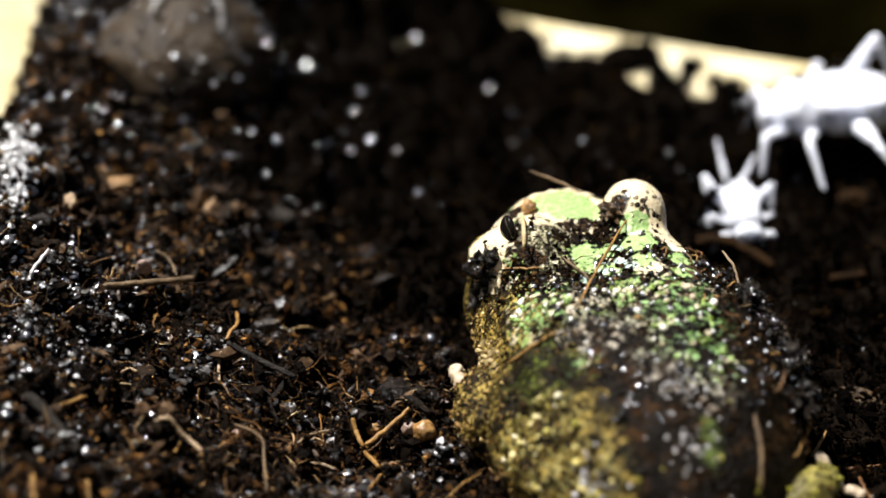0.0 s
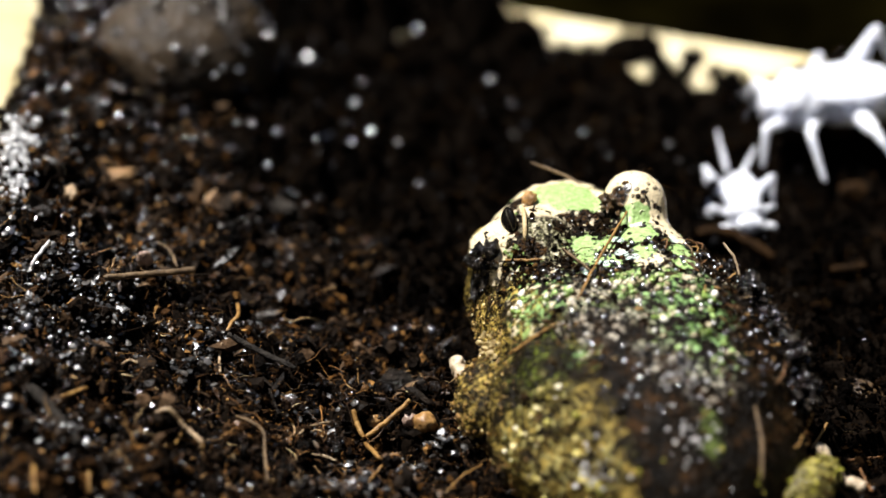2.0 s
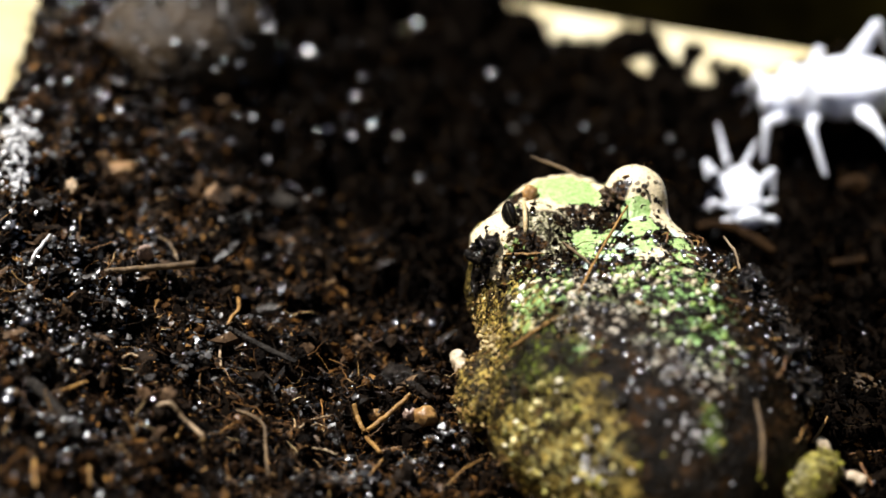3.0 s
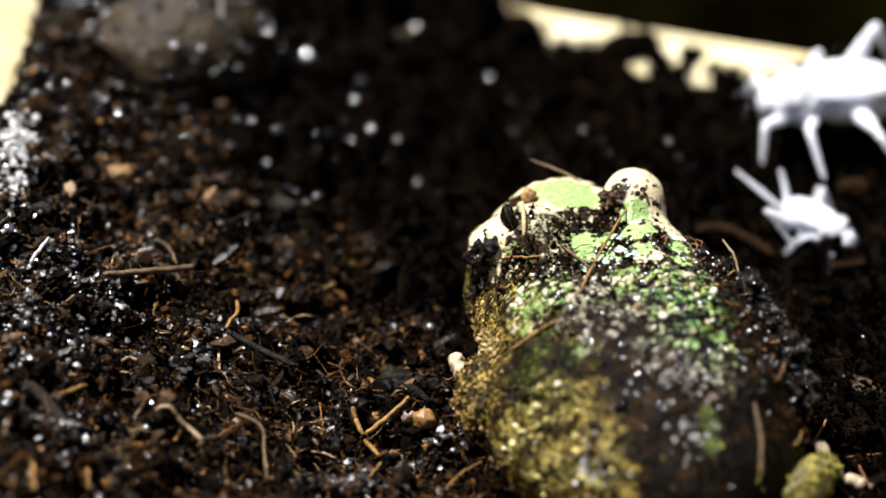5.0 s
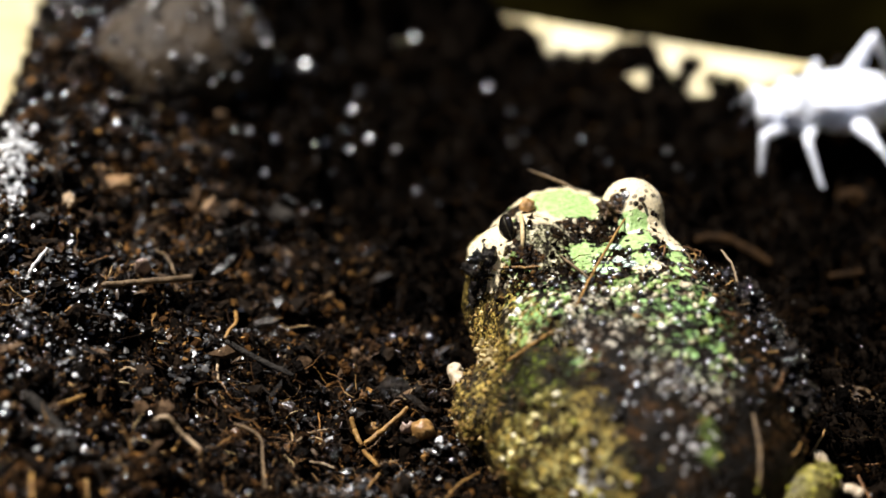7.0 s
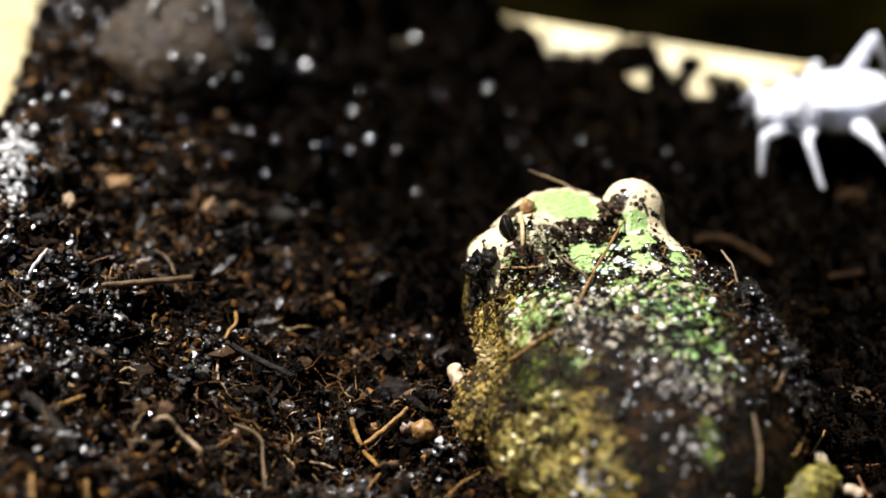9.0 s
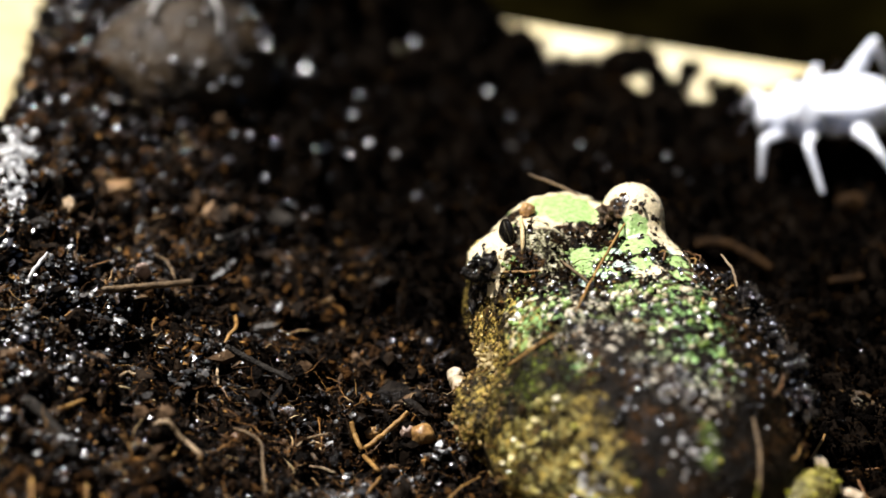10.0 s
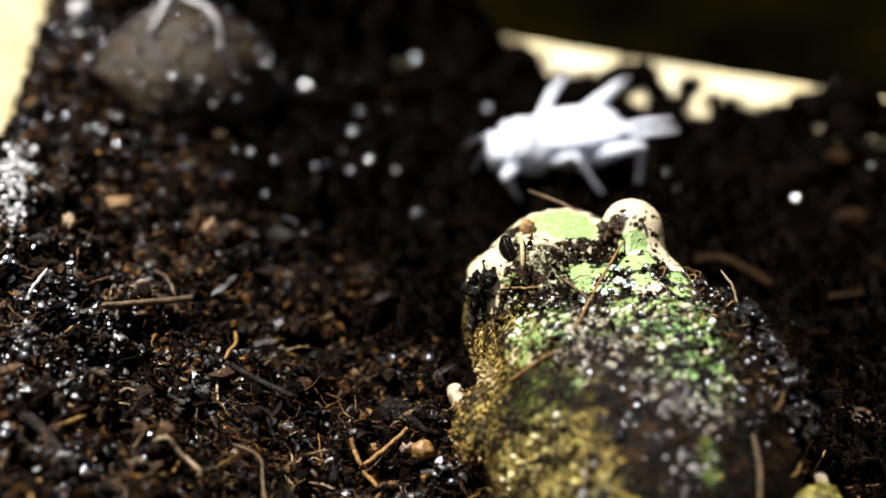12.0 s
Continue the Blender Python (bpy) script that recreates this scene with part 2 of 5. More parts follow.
def tube_np(path, radii, sides=6):
    """A tube with closed ends along a path; quads split into triangles."""
    path = np.asarray(path, float)
    n = len(path)
    tang = np.gradient(path, axis=0)
    tang /= np.linalg.norm(tang, axis=1)[:, None] + 1e-12
    ref = np.array([0.3, 0.2, 0.93]) if abs(tang[0][2]) < 0.8 else np.array([1.0, 0.1, 0])
    u = np.cross(tang, ref)
    u /= np.linalg.norm(u, axis=1)[:, None]
    w = np.cross(tang, u)
    a = np.arange(sides) * 2 * math.pi / sides
    v = path[:, None] + np.asarray(radii)[:, None, None] * (np.cos(a)[None, :, None] * u[:, None] + np.sin(a)[None, :, None] * w[:, None])
    v = np.vstack([v.reshape(-1, 3), path[:1], path[-1:]])
    f = []
    for i in range(n - 1):
        for j in range(sides):
            k = (j + 1) % sides
            p, q, r, s = i * sides + j, i * sides + k, (i + 1) * sides + k, (i + 1) * sides + j
            f += [(p, q, r), (p, r, s)]
    for j in range(sides):
        k = (j + 1) % sides
        f += [(n * sides, k, j), (n * sides + 1, (n - 1) * sides + j, (n - 1) * sides + k)]
    return v, np.array(f)


def joined(pieces):
    vs, fs, o = [], [], 0
    for v, f in pieces:
        vs.append(v)
        fs.append(np.asarray(f) + o)
        o += len(v)
    return np.vstack(vs), np.vstack(fs)


def smooth_path(points, n):
    """n places on a smooth curve through a few points."""
    p = np.asarray(points, float)
    if len(p) == 2:
        return p[0] + (p[1] - p[0]) * np.linspace(0, 1, n)[:, None]
    t = np.linspace(0, len(p) - 1, n)
    pad = np.vstack([2 * p[0] - p[1], p, 2 * p[-1] - p[-2]])
    i = np.minimum(t.astype(int), len(p) - 2)
    s = (t - i)[:, None]
    a, b, c, d = pad[i], pad[i + 1], pad[i + 2], pad[i + 3]
    return 0.5 * (2 * b + (c - a) * s + (2 * a - 5 * b + 4 * c - d) * s ** 2 + (3 * b - a - 3 * c + d) * s ** 3)


# ---- the tub and its soil ----
X1, Y0 = 13.5, -13.0
RIM_AT, RIM_TURN = (4.4, 6.08), radians(-17.5)


def edge(y):
    """Where the soil meets the tray's rim on the left, in cm."""
    return -7.64 + 0.046 * y


def brink(x):
    """The top of the tray's rim on the far side, in cm."""
    return RIM_AT[1] + (x - RIM_AT[0]) * math.tan(RIM_TURN)


def bell(x, c, w):
    return math.exp(-((x - c) / w) ** 2)


def bank(x):
    """How far the soil climbs towards the tray's left side, in cm."""
    u = -1.3 - x
    return 0.165 * (u + math.sqrt(u * u + 0.6)) - 0.013


def rise(x, y):
    """Height of the soil in cm at a place in cm."""
    h = 0.26 * noise.noise((x * 0.4, y * 0.4, 1.7)) + 0.38 * noise.noise((x * 1.2, y * 1.2, 5.1)) + 0.30 * noise.noise((x * 2.7, y * 2.7, 9.3)) + 0.10 * noise.noise((x * 6, y * 6, 2.3))
    h += 0.25 * bell(x, -6.9, 0.6) * bell(y, 0.0, 0.9)
    # heaps against the far rim, with gaps where the rim lies bare
    k, q = math.cos(RIM_TURN), math.sin(RIM_TURN)
    u, v = (x - RIM_AT[0]) * k + (y - RIM_AT[1]) * q, -(x - RIM_AT[0]) * q + (y - RIM_AT[1]) * k
    h -= 0.9 * max(0.0, noise.noise((x * 1.7, y * 1.7, 21.0)) - 0.12)
    h *= min(1.0, max(0.25, (x - edge(y)) / 1.0))
    if abs(v) < 3:
        bare = 0.96 * bell(u, -1.85, 0.95) + 0.70 * bell(u, 0.10, 0.38) + 0.94 * bell(u, 1.75, 1.05)
        h *= 1 - 0.7 * min(1.0, bare) * bell(v, -0.5, 0.6)
        bare *= min(1.0, max(0.0, (v + 0.85) / 0.3))
        h *= 1 - 0.85 * min(1.0, bare) * bell(v, -0.2, 0.8)
        h += (0.78 * (1 - 0.92 * min(1.0, bare)) + 0.6 * min(1.0, max(0.0, -3.2 - u))) * bell(v, -0.15, 0.8)
    return h + bank(x) - 0.04


def build_tub():
    """A shallow tray; its rim flares outwards from the soil."""
    tub = tagged(new("tray"), "shallow cream plastic tray with flared rim, holding soil", "tray", kind="structure")
    d0 = (edge(0), 0.0), Vector((0.046, 1.0)).normalized()
    far = RIM_AT, Vector((math.cos(RIM_TURN), math.sin(RIM_TURN)))
    # sides: a place on the soil's border, its direction, the width of the rim outside it, and outside
    sides = [((0.0, Y0), Vector((1, 0)), 2.0, Vector((0, -1))), ((X1, 0.0), Vector((0, 1)), 2.0, Vector((1, 0))),
             (far[0], far[1], 0.05, Vector((-far[1].y, far[1].x))), (d0[0], d0[1], 4.5, Vector((-d0[1].y, d0[1].x)))]

    def corner(i, j, di, dj):
        (p, u, _, n), (q, w, _, m) = sides[i], sides[j]
        p, q = Vector(p) + n * di, Vector(q) + m * dj
        t = (q - p).cross(w) / u.cross(w)
        return p + u * t

    def offset(i, k):
        """How far outside the border side i lies for the k-th line of the section."""
        w = sides[i][2]
        return (-1.0 if i == 2 else -1.3, 0.0, w, w + 0.12, w + 0.22, w + 0.1, -1.2)[k]

    heights = {0: (-0.4, 0.0, 0.7, 0.72, 0.6, 0.3, -1.2), 2: (0.06, 0.36, 0.40, 0.40, 0.28, -0.1, -1.2), 3: (-0.7, -0.12, 1.0, 1.02, 0.9, 0.5, -1.2)}
    for i, name in enumerate(("rim_near", "rim_side", "rim_far", "rim_side")):
        before, after = (i - 1) % 4, (i + 1) % 4
        bm = bmesh.new()
        rows = []
        n = 40
        for j in range(n + 1):
            row = []
            for k in range(7):
                a, b = corner(before, i, offset(before, k), offset(i, k)), corner(i, after, offset(i, k), offset(after, k))
                q = a.lerp(b, j / n)
                z = heights.get(i, heights[0])[k] + (bank(q.x) if k < 6 else 0.0) + 0.03 * noise.noise((q.x * 0.6, q.y * 0.6, k))
                row.append(bm.verts.new((q.x * CM, q.y * CM, z * CM)))
            rows.append(row)
        for r0, r1 in zip(rows, rows[1:]):
            for q in range(7):
                w = (q + 1) % 7
                bm.faces.new((r0[q], r0[w], r1[w], r1[q]))
        bm.faces.new(rows[0])
        bm.faces.new(rows[-1][::-1])
        bmesh.ops.recalc_face_normals(bm, faces=bm.faces)
        part(name, bm, M_TUB, tub, smooth=False)
    bm = bmesh.new()
    vs = [bm.verts.new((c.x * CM, c.y * CM, z * CM)) for z in (-1.2, -1.45) for c in (corner(i, (i + 1) % 4, 0, 0) for i in range(4))]
    for q in ((0, 1, 2, 3), (7, 6, 5, 4), (0, 4, 5, 1), (1, 5, 6, 2), (2, 6, 7, 3), (3, 7, 4, 0)):
        bm.faces.new([vs[i] for i in q])
    bmesh.ops.recalc_face_normals(bm, faces=bm.faces)
    part("tray_floor", bm, M_TUB, tub, smooth=False)


def build_surroundings():
    """Dark mossy ground under the tray, and plain dark walls, unseen, added to cut the sky light."""
    n, half = 120, 0.62
    v = []
    for j in range(n + 1):
        for i in range(n + 1):
            x, y = -half + 2 * half * i / n, -half + 2 * half * j / n
            out = max(abs(x - 0.03) - 0.15, abs(y) - 0.16, 0)
            v.append((x, y, -0.0147 + min(1, out * 60) * 0.006 * (noise.noise((x * 40, y * 40, 1)) + 0.5 * noise.noise((x * 110, y * 110, 4)))))
    i = (np.arange(n)[:, None] * (n + 1) + np.arange(n)[None]).ravel()
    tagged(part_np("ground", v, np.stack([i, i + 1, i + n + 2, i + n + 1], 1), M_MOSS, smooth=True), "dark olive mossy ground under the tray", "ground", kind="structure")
    # unseen walls, added so that less sky light fills the shadows
    for name, x, y, sx, sy in (("wall_north", 0, 0.64, 1.32, 0.04), ("wall_south", 0, -0.64, 1.32, 0.04), ("wall_west", -0.64, 0, 0.04, 1.24), ("wall_east", 0.64, 0, 0.04, 1.24)):
        bm = bmesh.new()
        bmesh.ops.create_cube(bm, size=1.0)
        for q in bm.verts:
            q.co = (x + q.co.x * sx, y + q.co.y * sy, 0.31 + q.co.z * 0.66)
        tagged(part(name, bm, M_SKY_SCREEN, smooth=False), "unseen dark wall added around the tray to hold back sky light", "wall", kind="structure")


def build_soil():
    nx, ny = 280, 330
    v = []
    for b in np.linspace(0, 1, ny):
        for a in np.linspace(0, 1, nx):
            x = -8.4 + (X1 + 0.7 + 8.4) * a
            y = Y0 - 0.6 + (brink(x) - 0.08 - Y0 + 0.6) * b
            lip = edge(y) - 0.10
            low = 0.3 if x < lip or b == 1 else 0.0
            x = max(x, lip)
            v.append((x * CM, y * CM, (rise(x, y) - low + 0.05 * noise.noise((x * 7, y * 7, 3))) * CM))
    i = (np.arange(ny - 1)[:, None] * nx + np.arange(nx - 1)[None]).ravel()
    f = np.stack([i, i + 1, i + nx + 1, i + nx], 1)
    ob = part_np("soil_ground", v, f, M_SHEET, smooth=True)
    ground = tagged(ob, "dark damp peat soil filling the tray", "soil", kind="structure")
    rng = np.random.default_rng(3)

    def spread(n, lo=-9.2, hi=10.0):
        x, y = rng.uniform(-8.7, 10.5, n), rng.uniform(lo, hi, n)
        ok = (x > edge(y) - 0.08) & (y < RIM_AT[1] - 0.10 + (x - RIM_AT[0]) * math.tan(RIM_TURN))
        x, y = x[ok], y[ok]
        # the bare stretches of the far rim carry few crumbs
        u, v = (x - RIM_AT[0]) / math.cos(RIM_TURN), (y - RIM_AT[1] - (x - RIM_AT[0]) * math.tan(RIM_TURN)) * math.cos(RIM_TURN)
        bare = (v > -0.6) & ((np.abs(u + 1.85) < 1.0) | (np.abs(u - 1.6) < 1.2)) & (rng.random(len(x)) < 0.9)
        return x[~bare], y[~bare]

    def lay(x, y, s, sink=0.2):
        return np.array([(a * CM, b * CM, (rise(a, b) + k * (1 - sink)) * CM) for a, b, k in zip(x, y, s)])

    def scatter(name, label, n, lo, hi, base, mat, flat, jit, power=2.5, smooth=False, long=1.0, thin=0.0, tilt=None, border=-3.5):
        x, y = spread(n)
        n = len(x)
        if thin:
            # wetter and grittier towards the tray's side, plainer behind and beside the frog
            ok = rng.random(n) < 1 - thin * np.clip((x - border) / 3.0, 0, 1)
            x, y = x[ok], y[ok]
            n = len(x)
        s = lo + (hi - lo) * rng.random(n) ** power
        v, f = chips(rng, base, lay(x, y, s + rng.uniform(0, 0.10, n)), s * CM, flat, jit, long, tilt)
        ob = part_np(name, v, f, mat, smooth=smooth)
        tagged(ob, label, "soil", kind="stuff")

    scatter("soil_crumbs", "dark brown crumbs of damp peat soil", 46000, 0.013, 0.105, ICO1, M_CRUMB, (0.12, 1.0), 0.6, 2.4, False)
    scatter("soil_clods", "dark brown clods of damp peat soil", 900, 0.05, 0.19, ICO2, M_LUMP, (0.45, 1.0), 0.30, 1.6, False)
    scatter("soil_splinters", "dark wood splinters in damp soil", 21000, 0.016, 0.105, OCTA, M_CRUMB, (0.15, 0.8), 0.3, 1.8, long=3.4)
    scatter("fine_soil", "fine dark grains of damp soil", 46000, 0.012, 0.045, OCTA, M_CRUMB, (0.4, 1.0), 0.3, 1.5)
    scatter("wet_grit", "shiny black wet grit lying in soil", 9000, 0.014, 0.090, ICO1, M_GRIT, (0.35, 1.0), 0.25, 2.2, False, thin=0.96)
    scatter("wet_flakes", "small wet flakes glistening on the soil", 8000, 0.018, 0.105, ICO1, M_GLINT, (0.4, 1.0), 0.25, 2.4, thin=0.97, tilt=0.28, border=-6.3)
    scatter("bark_flakes", "flat dark bark flakes lying in soil", 2400, 0.04, 0.19, ICO1, M_FLAKE, (0.08, 1.0), 0.45, 2.0, long=1.5)
    # fibres
    pieces = []
    x, y = spread(13500)
    # more of them in the loose soil before the frog
    x, y = np.append(x, rng.uniform(-3.4, 0.6, 900)), np.append(y, rng.uniform(-7.8, -4.2, 900))
    for a, b in zip(x, y):
        if rng.random() < 0.6 * min(1.0, max(0.0, (a + 2.8) / 2.0)) or rng.random() < 0.45 * min(1.0, max(0.0, (b + 1.5) / 2.0)):
            continue
        ln, th = 0.08 + 0.70 * rng.random() ** 3, rng.uniform(0, 6.283)
        el = rng.normal(0, 0.25)
        p = np.array((a, b, rise(a, b) + 0.06 + rng.uniform(0, 0.14)))
        pts = [p]
        for _ in range(4):
            th += rng.normal(0, 0.35)
            el = el * 0.7 + rng.normal(0, 0.3)
            p = p + ln / 4 * np.array((math.cos(th) * math.cos(el), math.sin(th) * math.cos(el), math.sin(el)))
            pts.append(p)
        r = (0.004 + 0.010 * rng.random() ** 3) * np.array((0.8, 1, 0.95, 0.8, 0.4))
        pieces.append(tube_np(np.array(pts) * CM, r * CM, 3))
    ob = part_np("root_fibres", *joined(pieces), M_FIBRE, smooth=True)
    tagged(ob, "thin curly brown root fibres strewn over soil", "fibres", kind="stuff")
    return ground


def build_pieces(soil):
    """The larger flakes, splinters and fibres of the nearest stretch of soil, each by itself; alike ones share a mesh."""
    rng = np.random.default_rng(21)
    kinds = {"bark_flake": [], "wood_splinter": [], "root_fibre": []}
    for k in range(12):
        for name, size, flat, long in (("bark_flake", 0.125, (0.10, 1.0), 1.5), ("wood_splinter", 0.09, (0.25, 0.7), 4.0)):
            v, f = chips(rng, ICO1, [(0, 0, 0)], [size * CM], flat, 0.45, long, 0.05)
            kinds[name].append(mesh_np(name, v, f, M_FLAKE_ONE))
        ln, th, q = 0.15 + 0.4 * rng.random() ** 2, 0.0, np.zeros(3)
        pts = [q]
        for _ in range(4):
            th += rng.normal(0, 0.5)
            q = q + ln / 4 * np.array((math.cos(th), math.sin(th), rng.normal(0, 0.3)))
            pts.append(q)
        r = (0.005 + 0.008 * rng.random()) * np.array((0.7, 1, 0.95, 0.8, 0.4))
        v, f = tube_np((np.array(pts) - np.mean(pts, 0)) * CM, r * CM, 5)
        kinds["root_fibre"].append(mesh_np("root_fibre", v, f, M_FIBRE_ONE, True))
    for name, count, lift in (("bark_flake", 260, 0.12), ("wood_splinter", 240, 0.13), ("root_fibre", 240, 0.16)):
        for k in range(count):
            y = rng.uniform(-7.2, 0.6)
            x = edge(y) + 0.1 + (0.6 - edge(y)) * rng.random()
            ob = new(name, kinds[name][k % 12])
            ob.parent = soil
            size = rng.uniform(0.55, 1.25)
            ob.matrix_basis = pose(x * CM, y * CM, (rise(x, y) + lift) * CM, rng.normal(0, 24), rng.normal(0, 24), rng.uniform(0, 360)) @ Matrix.Diagonal((size, size, size, 1))


build_surroundings()
build_tub()
soil_ground = build_soil()


# ---- stone ----
def lump(bm_sub, size, seed, rough=0.25, freq=1.6):
    """An uneven stone-like lump, size in cm."""
    v, f = (ICO2, ICO3)[bm_sub - 2] if bm_sub < 4 else ico(bm_sub)
    v = v.copy()
    for i, p in enumerate(v):
        k = 1 + rough * noise.noise((p[0] * freq + seed, p[1] * freq, p[2] * freq)) + rough * 0.4 * noise.noise((p[0] * 4, p[1] * 4 + seed, p[2] * 4))
        v[i] = p * k
    return v * np.asarray(size) * CM, f


def build_stone():
    v, f = lump(5, (1.70, 1.5, 1.42), 3.3, 0.08, 1.2)
    ob = part_np("stone", v, f, M_STONE, smooth=True)
    ob.matrix_basis = pose(-4.78 * CM, 4.20 * CM, (bank(-4.78) + 0.05) * CM, 0, 0, 25)
    tagged(ob, "grey brown rounded wet stone sunk in the soil", "stone")
    rng = np.random.default_rng(17)
    pick = [i for i in rng.integers(0, len(v), 400) if v[i][2] > 0.001][:80]
    w, g = chips(rng, ICO2, v[pick] * 1.01, (0.04 + 0.09 * rng.random(len(pick)) ** 2) * CM, (0.5, 1.0), 0.10)
    few = pick[:60]
    # white specks whose colour imitates glints on the wet stone
    u, h = chips(rng, ICO1, v[few] * 1.02, (0.025 + 0.035 * rng.random(len(few))) * CM, (0.5, 1.0), 0.2)
    for _ in range(34):
        i = rng.integers(0, len(v))
        while v[i][2] < 0.002 or v[i][1] > 0.008:
            i = rng.integers(0, len(v))
        drop = part_np("water_drop", ICO2[0] * (0.025 + 0.05 * rng.random() ** 2) * CM * np.array((1, 1, 0.16)), ICO2[1], M_BRIGHT_DROP, ob, "sparkling drop of water", smooth=True)
        drop.matrix_basis = pose(*(v[i] * 1.03), rng.normal(21, 4), rng.normal(-9, 4), 0)
    tagged(part_np("pale_specks", u, h, M_GLINT_WHITE, ob, "white specks painted as wet glints on the stone"), kind="stuff")
    tagged(part_np("wet_specks", w, g, M_DROP, ob, "wet specks of soil on the stone", True), kind="stuff")


build_stone()


# ---- twigs, chips and pebbles on the soil ----
def on_soil(x, y, lift):
    return (x, y, rise(x, y) + lift)


def twig(name, label, category, points, width, mat, lift=0.16, sides=8, ends=(0.8, 0.7), wave=0.012):
    """A bent stick through places (x, y) or (x, y, extra lift) in cm."""
    n = 8 * len(points)
    path = smooth_path([(q[0], q[1], 0.5 * (rise(q[0], q[1]) + max(rise(w[0], w[1]) for w in points)) + lift + (q[2] if len(q) > 2 else 0)) for q in points], n)
    seed = points[0][0] * 3.7
    for k in range(n):
        path[k] += wave * np.array([noise.noise((k * 0.35, j * 5.0, seed)) for j in range(3)])
    rr = np.interp(np.linspace(0, 1, n), (0, 0.15, 0.85, 1), (ends[0], 1, 0.95, ends[1])) * width
    rr = rr * np.array([1 + 0.22 * noise.noise((k * 0.8, seed, 2)) for k in range(n)])
    ob = part_np(name, *tube_np(path * CM, rr * CM, sides), mat, smooth=True)
    return tagged(ob, label, category)


def nugget(name, label, category, x, y, size, mat, seed, turn=0, lift=0.1, rough=0.35, smooth=True, fine=3):
    v, f = lump(fine, size, seed, rough, 1.8)
    ob = part_np(name, v, f, mat, smooth=smooth)
    ob.matrix_basis = pose(x * CM, y * CM, (rise(x, y) + lift) * CM, 0, 0, turn)
    return tagged(ob, label, category)


def build_litter():
    twig("twig", "broken brown twig lying on dark soil", "twig", [(-5.42, -3.52), (-4.72, -3.21, 0.03), (-4.04, -2.90, 0.05)], 0.055, M_TWIG, 0.26, ends=(0.7, 1.15), wave=0.02)
    nugget("wood_chip", "square brown wood chip behind a twig", "wood chip", -4.85, -2.80, (0.13, 0.06, 0.17), M_ROSE, 2.2, 10, 0.32, 0.15, False)
    twig("fibre", "thin brown root arching over a twig", "root", [(-4.75, -1.87, 0.10), (-4.54, -2.00, 0.15), (-4.37, -2.51, 0.05)], 0.022, M_TWIG, 0.24)
    twig("root", "pale forked root lying on dark soil", "root", [(-4.36, -6.38), (-4.15, -6.33, 0.05), (-3.97, -6.41, 0.03), (-3.83, -6.49), (-3.63, -6.77)], 0.036, M_PALE, 0.20, ends=(0.4, 0.9))
    twig("rootlet", "short golden rootlet branching from a root", "root", [(-3.98, -6.24), (-4.03, -6.47), (-4.07, -6.61)], 0.022, M_STRAW, 0.20)
    twig("rootlet", "short golden rootlet branching from a root", "root", [(-3.69, -6.47), (-3.65, -6.66), (-3.65, -6.77)], 0.020, M_STRAW, 0.20)
    twig("twig", "pale brown twig leaning over a straw", "twig", [(-1.21, -5.45, 0.05), (-0.86, -5.14, 0.05), (-0.53, -4.93, 0.10)], 0.044, M_STRAW, 0.22)
    twig("straw", "short orange straw lying on dark soil", "straw", [(-1.43, -5.05, 0.08), (-1.37, -5.20, 0.05), (-1.26, -5.42)], 0.040, M_STRAW, 0.22)
    twig("straw", "short orange straw lying on dark soil", "straw", [(-1.23, -5.49), (-0.99, -6.12)], 0.036, M_STRAW, 0.22)
    twig("straw", "short orange straw lying on dark soil", "straw", [(-0.96, -6.21), (-1.16, -6.56)], 0.026, M_STRAW, 0.20)
    twig("straw", "short orange straw at the tray's side", "straw", [(-5.80, -6.15), (-5.46, -5.80, 0.04)], 0.030, M_STRAW, 0.20)
    twig("root", "curved golden root tip rising from soil", "root", [(-3.38, -2.91, 0.10), (-3.32, -3.43, 0.06), (-3.42, -3.67), (-3.47, -3.85)], 0.032, M_STRAW, 0.20)
    twig("root", "short golden root standing in soil", "root", [(-3.54, -4.11, 0.05), (-3.58, -4.26), (-3.52, -4.81)], 0.024, M_PALE, 0.20)
    twig("root", "thin golden rootlet curling on soil", "root", [(-5.02, -4.99), (-4.92, -4.86, 0.03), (-4.78, -4.94)], 0.018, M_PALE, 0.20)
    twig("stick", "dark grey stick lying on soil", "stick", [(-3.46, -3.87), (-2.90, -4.16, 0.03), (-2.35, -4.48)], 0.052, M_TWIG_GREY, 0.20)
    twig("stick", "thin black stalk lying on soil", "stick", [(-2.83, -4.15), (-2.75, -4.75, 0.03), (-2.60, -5.17)], 0.028, M_CLOD, 0.18)
    nugget("bark_chip", "pale grey bark chip glinting on soil", "bark chip", -2.90, -2.78, (0.22, 0.09, 0.06), M_FLAKE_PALE, 3.1, 18, 0.24, 0.3, False)
    nugget("bark_chip", "pale grey bark chip standing in soil", "bark chip", -3.79, -4.83, (0.10, 0.05, 0.14), M_FLAKE_PALE, 4.7, -20, 0.18, 0.25, False)
    twig("stub", "pale grey stub leaning in soil", "root", [(-6.56, -3.58), (-6.48, -3.45, 0.06), (-6.31, -3.05, 0.12)], 0.034, M_BONE, 0.18)
    twig("root", "fine brown branched root on soil", "root", [(-3.22, -5.63), (-2.98, -5.86, 0.03), (-2.78, -6.03), (-2.73, -6.47), (-2.67, -6.96)], 0.024, M_TWIG, 0.20)
    twig("root", "thin pale rootlet lying on soil", "root", [(-2.26, -5.68), (-2.10, -5.45, 0.03), (-1.80, -5.19)], 0.017, M_PALE, 0.20)
